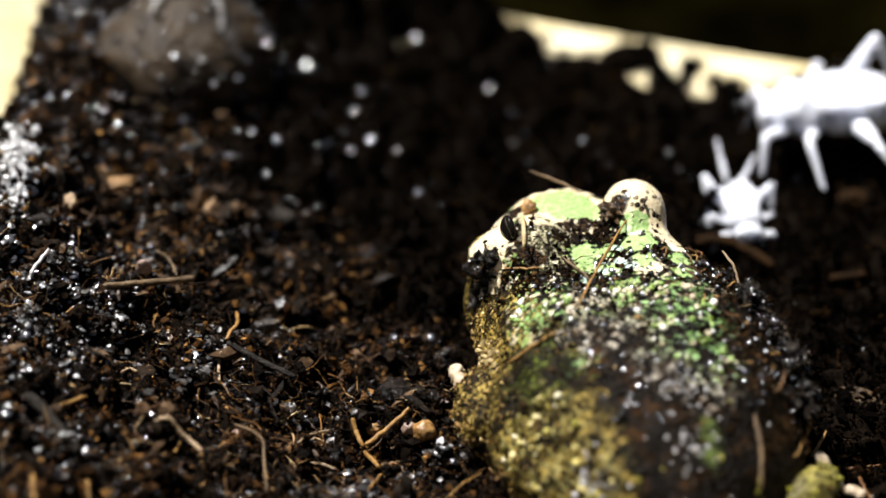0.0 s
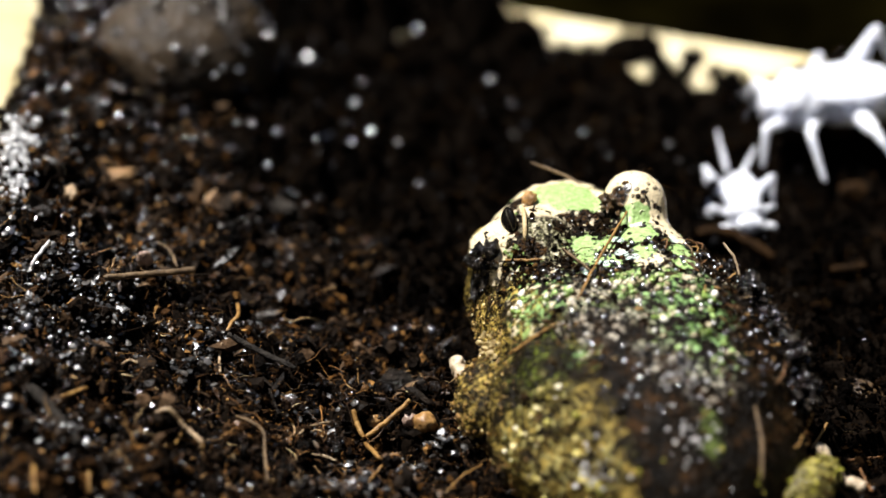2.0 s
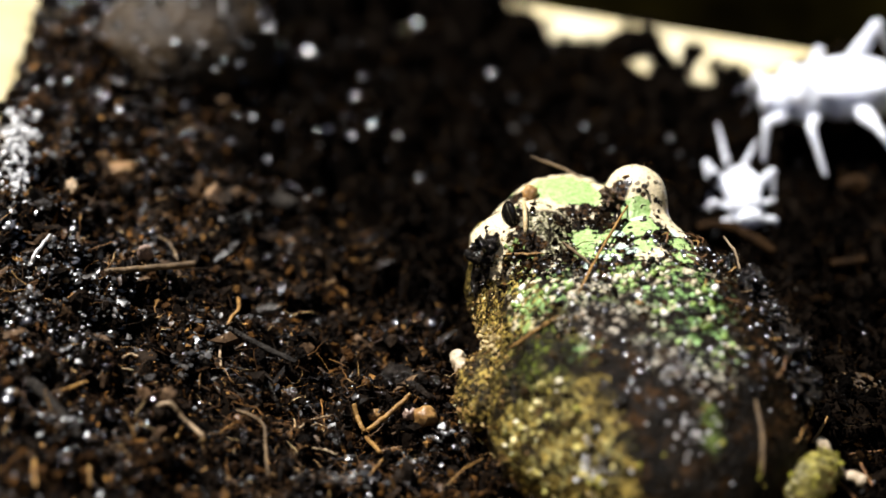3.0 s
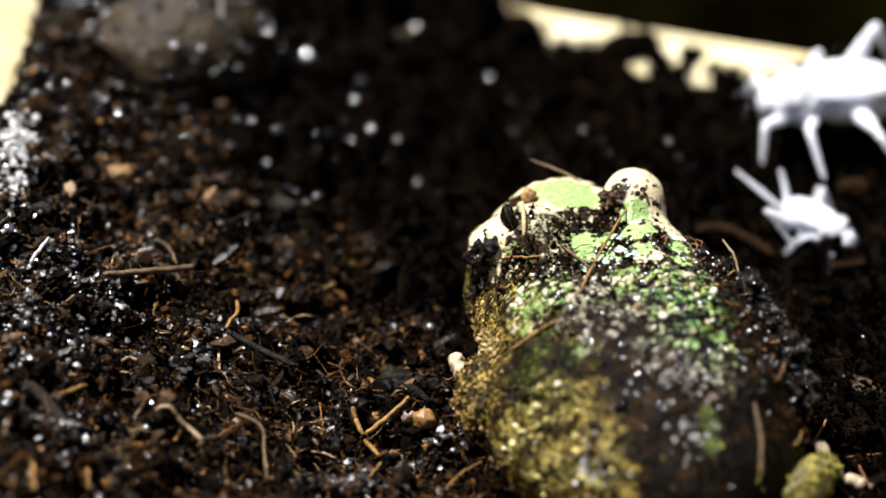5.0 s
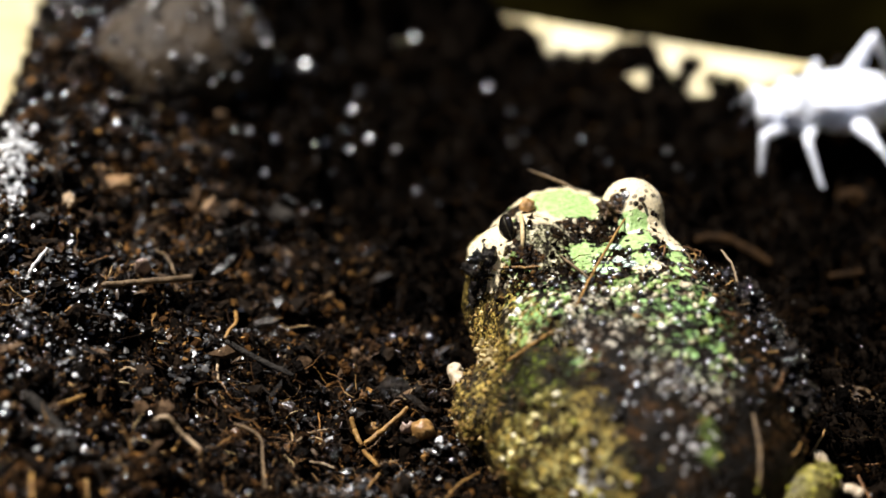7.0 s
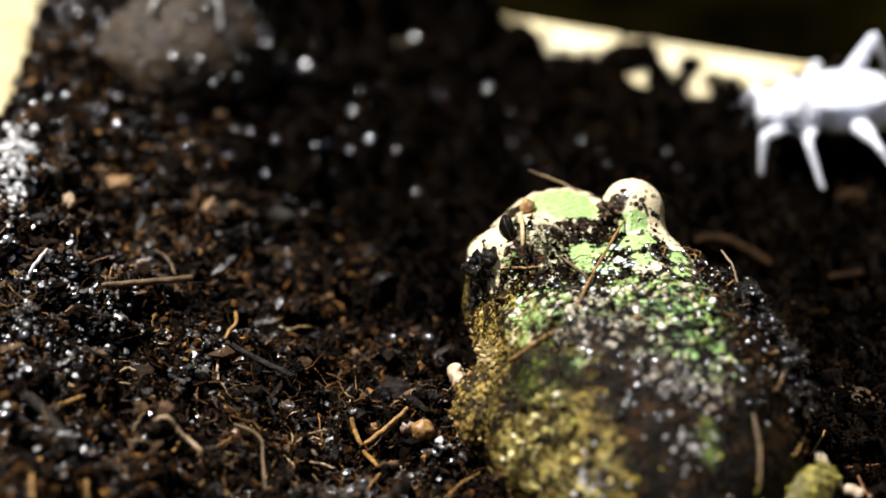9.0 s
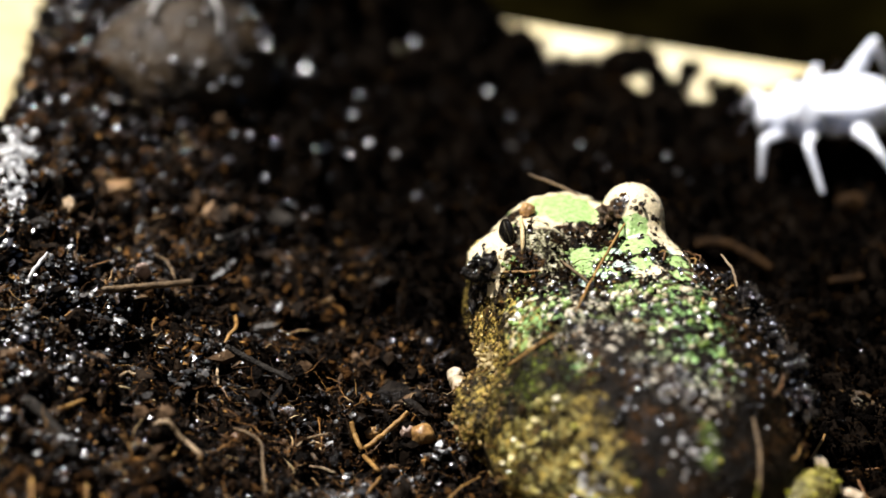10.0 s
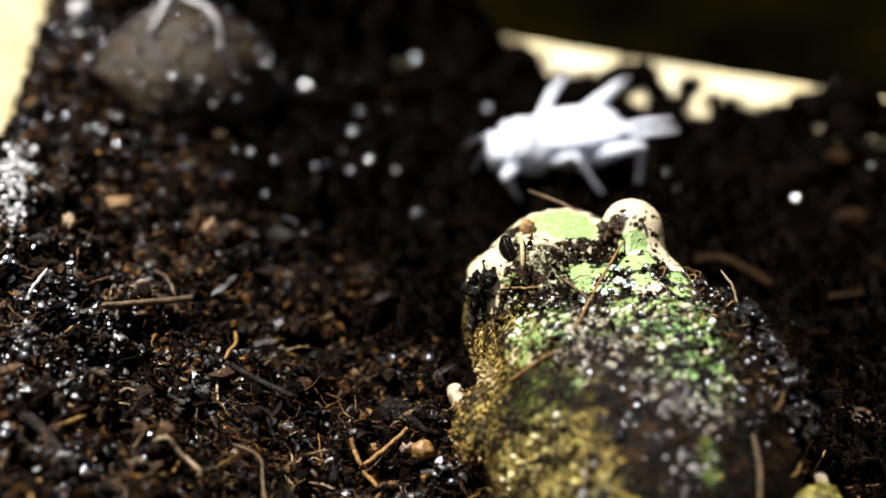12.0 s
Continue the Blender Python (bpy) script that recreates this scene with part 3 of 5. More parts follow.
    twig("root", "thin pale rootlet lying on soil", "root", [(-2.06, -5.89), (-1.88, -5.94, 0.03), (-1.66, -6.04)], 0.014, M_PALE, 0.18)
    twig("root", "thin golden rootlet beside the frog", "root", [(0.07, -6.93), (0.29, -6.63, 0.03), (0.60, -6.29, 0.06)], 0.015, M_STRAW, 0.20)
    twig("twig", "blurred brown twig behind the frog", "twig", [(4.45, 0.16), (5.00, 0.01, 0.05), (5.75, -0.49)], 0.10, M_DIM, 0.2)
    twig("twig", "dark brown twig behind the frog", "twig", [(6.70, -0.74), (7.30, -0.84)], 0.08, M_DIM, 0.18)
    twig("stick", "dark grey stick lying at the tray's near side", "stick", [(-6.33, -6.00, 0.08), (-5.99, -6.34), (-5.43, -7.18)], 0.09, M_TWIG_GREY, 0.2)
    twig("straw", "golden straw standing at the tray's near side", "straw", [(-5.99, -7.88), (-5.88, -8.49, 0.15)], 0.030, M_STRAW, 0.2)
    twig("straw", "golden straw standing at the tray's near side", "straw", [(-5.27, -7.46), (-5.21, -7.86, 0.15)], 0.028, M_STRAW, 0.2)
    twig("stick", "grey brown splinter upright in soil", "stick", [(-2.94, 0.41, 0.0), (-2.60, -0.08, 0.15)], 0.16, M_TWIG_GREY, 0.18, ends=(0.6, 0.6))
    for k, (x, y, turn) in enumerate(((5.3, -6.6, 20), (5.8, -6.2, 70), (6.1, -6.9, 130), (5.6, -7.2, 45), (6.5, -6.5, 100), (5.0, -7.0, 150), (6.6, -5.6, 10), (5.9, -5.5, 60))):
        c, q = math.cos(radians(turn)), math.sin(radians(turn))
        twig("fibre", "rusty brown root fibre beside the frog's foot", "root", [(x - 0.3 * c, y - 0.3 * q), (x, y, 0.06), (x + 0.3 * c, y + 0.3 * q)], 0.02 + 0.004 * (k % 3), (M_RUST, M_STRAW)[k % 2], 0.2)
    nugget("pebble", "golden brown glossy pebble beside the frog", "pebble", -0.30, -5.25, (0.19, 0.17, 0.17), M_AMBER, 1.1, 0, 0.16, 0.3)
    nugget("pebble", "pale pink pebble beside a twig", "pebble", -0.54, -5.13, (0.11, 0.10, 0.13), M_ROSE, 2.1, 0, 0.18, 0.3)
    nugget("pebble", "small orange pebble on dark soil", "pebble", -1.09, -5.03, (0.13, 0.09, 0.09), M_AMBER, 3.7, 20, 0.16, 0.3)
    nugget("pebble", "small orange pebble on dark soil", "pebble", -6.02, -3.72, (0.06, 0.05, 0.05), M_AMBER, 2.7, 20, 0.16, 0.3)
    nugget("pebble", "small reddish pebble on dark soil", "pebble", -3.20, -5.73, (0.08, 0.08, 0.07), M_PEBBLE, 6.7, 20, 0.16, 0.4)
    nugget("wood_chip", "ochre wood chip lying on dark soil", "wood chip", -5.66, 0.07, (0.36, 0.15, 0.12), M_OCHRE, 4.3, 28, 0.16)
    nugget("wood_chip", "small cream wood chip on dark soil", "wood chip", -6.22, -1.20, (0.11, 0.18, 0.10), M_PALE, 5.9, 20, 0.16)
    nugget("clod", "dark grey soil clod on the soil", "clod", -0.55, -3.91, (0.55, 0.36, 0.15), M_CLOD, 6.1, -20, 0.06, 0.5, False)
    nugget("clod", "reddish brown soil clod behind the frog", "clod", 7.40, 1.46, (0.28, 0.2, 0.14), M_DIM, 7.7, 0, 0.1)
    nugget("clod", "reddish brown soil clod behind the frog", "clod", 7.30, 2.91, (0.22, 0.2, 0.14), M_DIM, 8.2, 0, 0.1)
    nugget("clod", "brown wet clod beside the frog", "clod", 6.75, -4.09, (0.45, 0.30, 0.16), M_BARK, 9.4, -35, 0.04, 0.35, False)
    nugget("perlite", "white perlite lump beside the stone", "perlite", -6.83, 5.49, (0.22, 0.25, 0.25), M_BONE, 2.5, 0, 0.2)
    # patches where water stands on the flakes
    rng = np.random.default_rng(8)
    spots = ((-6.83, -3.20), (-5.97, -2.97), (-6.75, -4.52), (-6.36, -4.73), (-5.84, -4.98), (-5.49, -4.36), (-6.28, -6.47), (-5.93, -6.80), (-4.01, -4.71), (-2.84, -3.08), (-5.05, -2.08), (-1.98, -5.12),
             (-1.54, -6.38), (-1.35, -6.85), (-1.0, -6.75), (-0.25, -5.9), (-1.75, -6.7), (-5.49, -7.01), (-3.87, -3.88), (-7.04, -2.60), (-5.22, -3.78), (-6.49, -5.62), (-6.53, -1.81), (-5.75, -3.44), (-6.19, -3.72))
    places, sizes = [], []
    for sx, sy in spots:
        for _ in range(52):
            x, y = sx + rng.normal(0, 0.26), sy + rng.normal(0, 0.20)
            if x > edge(y):
                places.append(on_soil(x, y, 0.10 + 0.10 * rng.random()))
                sizes.append(0.018 + 0.095 * rng.random() ** 2.2)
    v, f = chips(rng, ICO1, np.array(places) * CM, np.array(sizes) * CM, (0.4, 1.0), 0.25, 1.0, 0.30)
    tagged(part_np("standing_wet_flakes", v, f, M_GLINT), "patches of wet flakes glistening on the soil", "flakes", kind="stuff")
    # drops of water that sparkle in the sun
    places, sizes = [], []
    for _ in range(1500):
        y = rng.uniform(-8.0, 6.0)
        x = edge(y) + 0.2 + 9.0 * rng.random() ** 2.0
        if noise.noise((x * 0.8, y * 0.8, 31.0)) + 0.25 < 0.6 * rng.random() or (x > 0.4 and y < 1.5):
            continue
        places.append(on_soil(x, y, 0.09 + 0.10 * rng.random()))
        sizes.append(0.010 + 0.035 * rng.random() ** 2 if y < 0 else 0.025 + 0.085 * rng.random() ** 2)
    v, f = chips(rng, ICO2, np.array(places) * CM, np.array(sizes) * CM, (0.45, 1.0), 0.08, 1.0, 0.25)
    tagged(part_np("water_drops", v, f, M_DROP, smooth=True), "tiny drops of water sparkling on the soil", "drops", kind="stuff")
    # white flakes at the rim, their colour imitating glints on wet soil
    rng = np.random.default_rng(5)
    n = 280
    y = rng.normal(-0.50, 0.55, n)
    x = edge(y) + 0.50 - 0.10 * (y + 0.5) + rng.normal(0, 0.15, n)
    pl = np.array([on_soil(a, b, 0.18 + 0.16 * rng.random()) for a, b in zip(x, y)]) * CM
    v, f = chips(rng, ICO1, pl, (0.025 + 0.075 * rng.random(n) ** 2) * CM, (0.25, 1.0), 0.3)
    tagged(part_np("silvery_flakes", v, f, M_GLINT_WHITE), "white flakes painted as wet glints on the soil beside the rim", "flakes", kind="stuff")
    # wet pebbles that catch the sun
    for k, (x, y, r) in enumerate(((-3.19, 4.69, 11), (-2.64, 5.44, 12), (-3.85, 1.90, 9), (-3.50, 2.40, 8), (-3.03, 2.62, 7), (-1.67, 3.81, 9), (-1.34, 2.85, 8), (-2.17, 2.84, 8), (-1.70, 2.64, 8),
                                   (-4.69, 2.28, 8), (-5.79, 1.64, 10), (-5.99, 1.73, 8), (-5.68, 3.56, 8), (-3.18, 1.58, 7), (-0.45, 1.96, 6), (-0.83, -2.76, 6), (-0.21, -2.59, 6), (-4.90, -1.58, 6),
                                   (-5.60, -0.74, 7), (-7.02, -2.68, 9), (-6.95, -2.89, 8), (-5.95, -3.11, 8), (-0.54, 6.43, 7), (0.87, 4.97, 9), (-6.45, -4.97, 7), (-6.17, -6.18, 9), (-6.49, -6.84, 8))):
        ob = nugget("wet_pebble", "small glistening wet pebble on dark soil", "pebble", x, y, (r * 0.011, r * 0.011, r * 0.003), M_BRIGHT_DROP, k * 1.3, 0, 0.17, 0.12)
        ob.matrix_basis = Matrix.Translation(ob.matrix_basis.translation) @ pose(0, 0, 0, 18 + 11 * math.sin(k * 2.1), -14 + 11 * math.sin(k * 3.7), 0)
        ob["group"] = "wet pebbles"
    # pale strands over the stone
    for label, points in (("pale root strand hanging over the stone", [(-5.00, 4.75, 2.85), (-5.02, 4.40, 2.88), (-5.09, 4.15, 2.80), (-5.28, 3.78, 2.58)]),
                          ("pale root strand arching over the stone", [(-4.75, 4.6, 2.85), (-4.55, 4.36, 2.88), (-4.25, 4.18, 2.80), (-4.06, 3.95, 2.60), (-4.02, 3.80, 2.32), (-4.08, 3.55, 2.05)])):
        v, f = tube_np(smooth_path(points, 24) * CM, np.interp(np.linspace(0, 1, 24), (0, 0.3, 0.9, 1), (0.8, 1, 0.8, 0.4)) * 0.055 * CM, 8)
        tagged(part_np("strand", v, f, M_BONE, smooth=True), label, "root")


build_litter()

# ---- the frog ----
def soft_min(a, b, k):
    h = np.clip(0.5 + 0.5 * (b - a) / k, 0, 1)
    return b * (1 - h) + a * h - k * h * (1 - h)


def blob(p, c, r, turn=0.0):
    q = p - np.asarray(c, float)
    if turn:
        s, k = math.sin(turn), math.cos(turn)
        q = np.stack([q[..., 0] * k + q[..., 1] * s, -q[..., 0] * s + q[..., 1] * k, q[..., 2]], -1)
    r = np.asarray(r, float)
    k0 = np.linalg.norm(q / r, axis=-1)
    k1 = np.linalg.norm(q / (r * r), axis=-1) + 1e-9
    return k0 * (k0 - 1.0) / k1


EYE_L, EYE_R = (-0.90, 1.42, 1.96), (1.02, 1.40, 2.25)


def frog_field(p):
    d = blob(p, (-0.15, -1.75, 0.7), (2.35, 3.15, 1.75))
    d = soft_min(d, blob(p, (-0.04, 1.15, 0.98), (1.84, 1.78, 1.27)), 0.7)
    d = soft_min(d, blob(p, (-0.02, 2.05, 1.48), (1.16, 0.90, 0.86)), 0.4)
    d = soft_min(d, blob(p, (0.85, -1.0, 1.65), (1.05, 2.2, 0.75)), 0.6)
    d = soft_min(d, blob(p, (-0.9, -1.4, 1.55), (1.0, 2.2, 0.75)), 0.6)
    d = soft_min(d, blob(p, (EYE_L[0] + 0.08, EYE_L[1] - 0.10, EYE_L[2] + 0.06), (0.66, 0.66, 0.52)), 0.18)
    d = soft_min(d, blob(p, EYE_R, (0.52, 0.58, 0.58)), 0.22)
    d = soft_min(d, blob(p, (1.0, 0.75, 1.75), (0.48, 0.8, 0.55)), 0.3)
    d = soft_min(d, blob(p, (-1.85, -1.7, 0.65), (0.75, 1.5, 0.9)), 0.4)
    d = soft_min(d, blob(p, (-1.32, 1.50, 1.72), (0.46, 0.62, 0.52)), 0.25)
    return d


# places on the skin in cm (x, y, z, radius): bare green and cream skin, painted wet highlights, and dark stains with
# one painted shadow
GREEN = [(-0.22, 2.20, 2.28, 0.22), (0.30, 1.92, 2.30, 0.24), (0.10, 2.15, 2.30, 0.24), (-0.18, 2.08, 2.33, 0.32), (0.06, 1.88, 2.35, 0.38), (0.28, 1.71, 2.32, 0.29), (0.82, 0.90, 2.43, 0.24), (0.73, 0.54, 2.35, 0.28), (0.61, 0.06, 2.39, 0.21),
         (-0.14, 0.63, 2.27, 0.26), (-0.32, 0.22, 2.29, 0.21), (0.23, 0.52, 2.32, 0.18), (-0.01, 0.03, 2.33, 0.20), (1.20, -0.07, 2.32, 0.22), (1.07, -0.53, 2.41, 0.18)]
CREAM = [(-1.42, 1.10, 2.12, 0.17), (-0.62, 1.50, 2.50, 0.30), (-0.45, 1.60, 2.40, 0.22), (-0.3, 2.5, 2.1, 0.4), (0.25, 2.35, 2.15, 0.4), (0.62, 1.85, 2.2, 0.3), (-1.75, 0.95, 1.9, 0.25), (0.50, 1.57, 2.34, 0.20), (0.25, 1.49, 2.28, 0.16), (0.85, 1.43, 2.77, 0.43), (1.10, 1.19, 2.75, 0.50), (1.22, 1.0, 2.48, 0.41), (1.30, 1.2, 2.4, 0.48),
         (-1.11, 2.33, 1.80, 0.36), (-1.45, 1.50, 2.16, 0.43), (-1.50, 1.22, 2.12, 0.20), (-0.50, 1.92, 2.33, 0.32), (-0.28, 1.72, 2.33, 0.24), (-1.10, 1.80, 2.30, 0.26),
         (1.32, 0.56, 2.24, 0.24), (1.30, 0.30, 2.28, 0.16), (0.67, -0.22, 2.42, 0.16), (0.42, -0.26, 2.41, 0.12)]
HIGHLIGHT = [(0.27, 0.15, 2.36, 0.11), (0.36, -0.06, 2.39, 0.11), (0.36, 0.53, 2.32, 0.09), (-0.11, 0.02, 2.33, 0.09), (-0.43, -0.10, 2.33, 0.09), (1.20, 0.25, 2.30, 0.07)]
STAIN_SHADE = [(-0.62, 2.22, 2.12, 0.14), (-0.85, 2.12, 2.10, 0.15), (-1.10, 2.25, 1.95, 0.10), (-0.62, 1.62, 2.46, 0.07), (-0.50, 1.75, 2.40, 0.05), (-0.72, 1.52, 2.52, 0.06), (-0.45, 1.50, 2.45, 0.06), (0.17, 1.39, 2.28, 0.13), (0.32, 1.31, 2.26, 0.11), (0.68, 1.25, 2.63, 0.18), (0.58, 1.22, 2.47, 0.19), (0.82, 1.27, 2.74, 0.09), (1.03, 1.10, 2.71, 0.06), (0.98, 1.00, 2.63, 0.05),
         # the first two here paint the shadow beside the left eyelid
         (-1.05, 0.88, 2.36, 0.14), (-0.95, 0.75, 2.29, 0.15), (-0.40, 1.12, 2.39, 0.15), (0.24, 0.98, 2.27, 0.14), (-0.10, 1.36, 2.30, 0.12), (-1.38, 1.70, 2.16, 0.07),
         (1.24, 1.16, 2.69, 0.04), (1.16, 0.93, 2.52, 0.05), (0.85, 0.69, 2.37, 0.06), (0.68, 0.21, 2.37, 0.07), (0.03, 0.38, 2.30, 0.06), (0.21, 0.04, 2.36, 0.07)]
# clusters of skin granules that stand out of the mud: green, grey cream, and pale yellow
LEAFY = [(-1.40, -0.30, 2.18, 0.42), (-1.10, -0.72, 2.36, 0.35), (0.05, -1.00, 2.47, 0.55), (0.75, -1.35, 2.49, 0.45), (0.20, -2.00, 2.48, 0.50), (0.45, -2.65, 2.38, 0.42), (-1.27, -2.10, 2.36, 0.20), (0.75, -2.0, 2.46, 0.35)]
GREYISH = [(-0.95, -1.45, 2.45, 0.42), (-0.45, -1.75, 2.48, 0.45), (-0.2, -2.6, 2.42, 0.35), (0.30, -3.10, 2.28, 0.35), (-0.60, -0.75, 2.42, 0.35)]
YELLOWISH = [(-2.05, -2.75, 1.55, 0.55), (-1.97, -2.25, 1.80, 0.35), (-2.30, -2.55, 1.15, 0.55), (-1.75, -3.45, 1.45, 0.50), (-2.15, -3.2, 1.05, 0.55)]


def cover(w, places, reach=1.2):
    """1 well inside any of the places, 0 outside all of them."""
    best = 0.0
    for x, y, z, r in places:
        d = math.sqrt((w[0] - x) ** 2 + (w[1] - y) ** 2 + (w[2] - z) ** 2)
        best = max(best, min(1.0, max(0.0, (reach * r - d) / (0.35 * r))))
    return best


def make_frog_skin():
    s = Mat("frog_skin")
    mid, fine = s.noise(1300, 3, 0.6), s.noise(3000, 3, 0.6)
    wob = s.noise(620, 5, 0.7)
    geo = s.node("ShaderNodeSeparateXYZ")
    s.t.links.new(s.co, geo.inputs[0])

    def patches(places, soft, stretch=1.0):
        got = None
        for x, y, z, r in places:
            m = s.near((x * CM, y * CM, z * CM), r * stretch * CM, soft, wob)
            got = m if got is None else s.math("MAXIMUM", got, m)
        return got

    # skin under a smear of wet mud: black, brown and rust by turns
    mud = s.ramp(s.noise(330, 6, 0.7, 0.3), (0.38, (0.0025, 0.0018, 0.0012)), (0.54, (0.006, 0.0036, 0.0016)), (0.65, (0.040, 0.018, 0.005)), (0.74, (0.20, 0.095, 0.026)))
    # flanks: golden vermiculation on dark olive brown
    gold = s.mix(s.ramp(mid, (0.47, 0.0), (0.60, 1.0)), (0.014, 0.010, 0.002), (0.46, 0.33, 0.08))
    side = s.math("ADD", s.math("MULTIPLY", geo.outputs[0], -58.0), s.math("MULTIPLY", wob, 0.5))
    broken = s.ramp(s.noise(210, 5, 0.65, 0.4), (0.42, 0.05), (0.55, 1.0))
    gold = s.mix(broken, s.mix(0.5, gold, (0.010, 0.009, 0.002)), gold)
    gold = s.mix(patches([(-1.95, -1.60, 1.90, 0.65), (-1.60, -1.9, 2.2, 0.5), (-1.5, -1.3, 2.3, 0.4)], 0.9), gold, s.mix(s.ramp(mid, (0.50, 0.0), (0.66, 1.0)), (0.009, 0.009, 0.0015), (0.12, 0.15, 0.02)))
    col = mud
    # olive rump
    olive = s.mix(s.ramp(s.noise(520, 4, 0.6), (0.45, 0.0), (0.66, 1.0)), (0.0040, 0.0031, 0.0008), (0.14, 0.105, 0.017))
    rear = s.math("ADD", s.math("MULTIPLY", geo.outputs[1], -36.0), s.math("MULTIPLY", wob, 0.4))
    col = s.mix(s.ramp(rear, (1.14, 0.0), (1.40, 0.85)), col, olive)
    col = s.mix(s.math("MULTIPLY", s.ramp(side, (0.98, 0.0), (1.22, 0.95)), broken), col, gold)
    # mosaic of small round granules in the clusters
    warp = s.node("ShaderNodeTexNoise", scale=900.0, detail=3.0)
    s.put(warp, "Vector", s.co)
    shift = s.node("ShaderNodeVectorMath")
    shift.operation = "MULTIPLY_ADD"
    s.t.links.new(warp.outputs["Color"], shift.inputs[0])
    shift.inputs[1].default_value = (0.0016, 0.0016, 0.0016)
    s.t.links.new(s.co, shift.inputs[2])
    cells = s.node("ShaderNodeTexVoronoi", scale=900.0)
    s.put(cells, "Vector", shift.outputs[0])
    pick = s.node("ShaderNodeSeparateXYZ")
    s.t.links.new(cells.outputs["Color"], pick.inputs[0])
    dome = s.ramp(cells.outputs["Distance"], (0.30, 1.0), (0.62, 0.0))
    for places, dark, light in ((LEAFY, (0.05, 0.10, 0.02), (0.30, 0.50, 0.19)), (GREYISH, (0.10, 0.075, 0.05), (0.50, 0.45, 0.36)), (YELLOWISH, (0.05, 0.045, 0.010), (0.46, 0.40, 0.15))):
        there = s.math("MULTIPLY", s.math("MULTIPLY", patches(places, 0.8, 1.15), dome), s.ramp(pick.outputs[0], (0.40, 0.0), (0.50, 1.0)))
        col = s.mix(there, col, s.mix(pick.outputs[1], dark, light))
    # a green stripe on the rump
    col = s.mix(s.math("MULTIPLY", patches([(-0.02, -3.86, 2.04, 0.15), (-0.10, -4.1, 1.86, 0.15), (0.02, -3.66, 2.15, 0.12)], 0.9), 0.75), col, s.mix(s.ramp(mid, (0.4, 0.0), (0.65, 1.0)), (0.03, 0.045, 0.008), (0.20, 0.26, 0.07)))
    # small islands of bare skin in the mud of the nape and shoulders
    isle = s.noise(640, 4, 0.6, 0.2)
    nape = s.math("MULTIPLY", s.ramp(s.math("ADD", s.math("MULTIPLY", geo.outputs[1], 40.0), 0.5), (0.0, 0.0), (0.15, 1.0)), s.ramp(s.math("MULTIPLY", geo.outputs[2], 40.0), (0.74, 0.0), (0.80, 1.0)))
    col = s.mix(s.math("MULTIPLY", s.ramp(isle, (0.555, 0.0), (0.58, 1.0)), nape), col, s.mix(s.ramp(s.noise(200, 2), (0.48, 0.0), (0.52, 1.0)), (0.60, 0.52, 0.36), (0.22, 0.32, 0.10)))
    # bare skin of the head and nape
    speck = s.ramp(s.voronoi(820), (0.20, 1.0), (0.30, 0.0))
    cream = s.mix(s.math("MULTIPLY", speck, s.ramp(s.noise(300, 2), (0.46, 0.0), (0.54, 1.0))), (0.80, 0.67, 0.43), (0.035, 0.020, 0.010))
    on_cream, on_green = patches(CREAM, 0.14), patches(GREEN, 0.12)
    # crumbs and stains break up the bare skin of the nape
    crown = s.ramp(s.math("ADD", s.math("MULTIPLY", geo.outputs[1], 40.0), 0.2), (0.62, 1.0), (0.78, 0.0))
    holes = s.math("SUBTRACT", 1.0, s.math("MULTIPLY", s.math("MULTIPLY", s.ramp(s.voronoi(760), (0.30, 1.0), (0.40, 0.0)), s.ramp(s.noise(420, 3), (0.47, 0.0), (0.53, 1.0))), crown))
    on_cream, on_green = s.math("MULTIPLY", on_cream, holes), s.math("MULTIPLY", on_green, holes)
    bare = s.math("MAXIMUM", on_cream, on_green)
    col = s.mix(on_cream, col, cream)
    col = s.mix(on_green, col, s.mix(s.ramp(mid, (0.35, 0.0), (0.75, 1.0)), (0.28, 0.43, 0.14), (0.42, 0.56, 0.24)))
    # whitish wet highlights, painted into the skin colour
    col = s.mix(s.math("MULTIPLY", patches(HIGHLIGHT, 0.5), holes), col, (0.58, 0.72, 0.62))
    # mottled dome behind the left eye
    mottle = s.ramp(s.noise(900, 4, 0.6), (0.40, (0.008, 0.006, 0.004)), (0.47, (0.03, 0.024, 0.014)), (0.53, (0.20, 0.19, 0.10)), (0.62, (0.58, 0.52, 0.36)))
    col = s.mix(patches([(-0.72, 0.98, 2.47, 0.34), (-0.75, 0.75, 2.34, 0.32), (-0.45, 1.08, 2.40, 0.24)], 0.5), col, mottle)
    # real stains, and the eyelid's shadow put into the colour
    col = s.mix(patches(STAIN_SHADE, 0.3), col, s.mix(s.ramp(mid, (0.5, 0.0), (0.65, 1.0)), (0.008, 0.005, 0.003), (0.07, 0.034, 0.010)))
    col = s.mix(0.6, col, s.ramp(fine, (0.35, 0.6), (0.7, 1.25)), "MULTIPLY")
    s.set(base_color=col, roughness=s.mix(bare, (0.5, 0.5, 0.5), s.ramp(mid, (0.3, 0.2), (0.7, 0.38))), specular_ior_level=s.mix(bare, (0.08, 0.08, 0.08), (0.45, 0.45, 0.45)))
    s.bump(s.math("MULTIPLY", s.math("ADD", s.math("MULTIPLY", dome, 0.7), s.math("ADD", mid, s.noise(500, 5, 0.7))), s.math("SUBTRACT", 1.0, s.math("MULTIPLY", bare, 0.85))), 0.6, 0.0006)
    return s.m


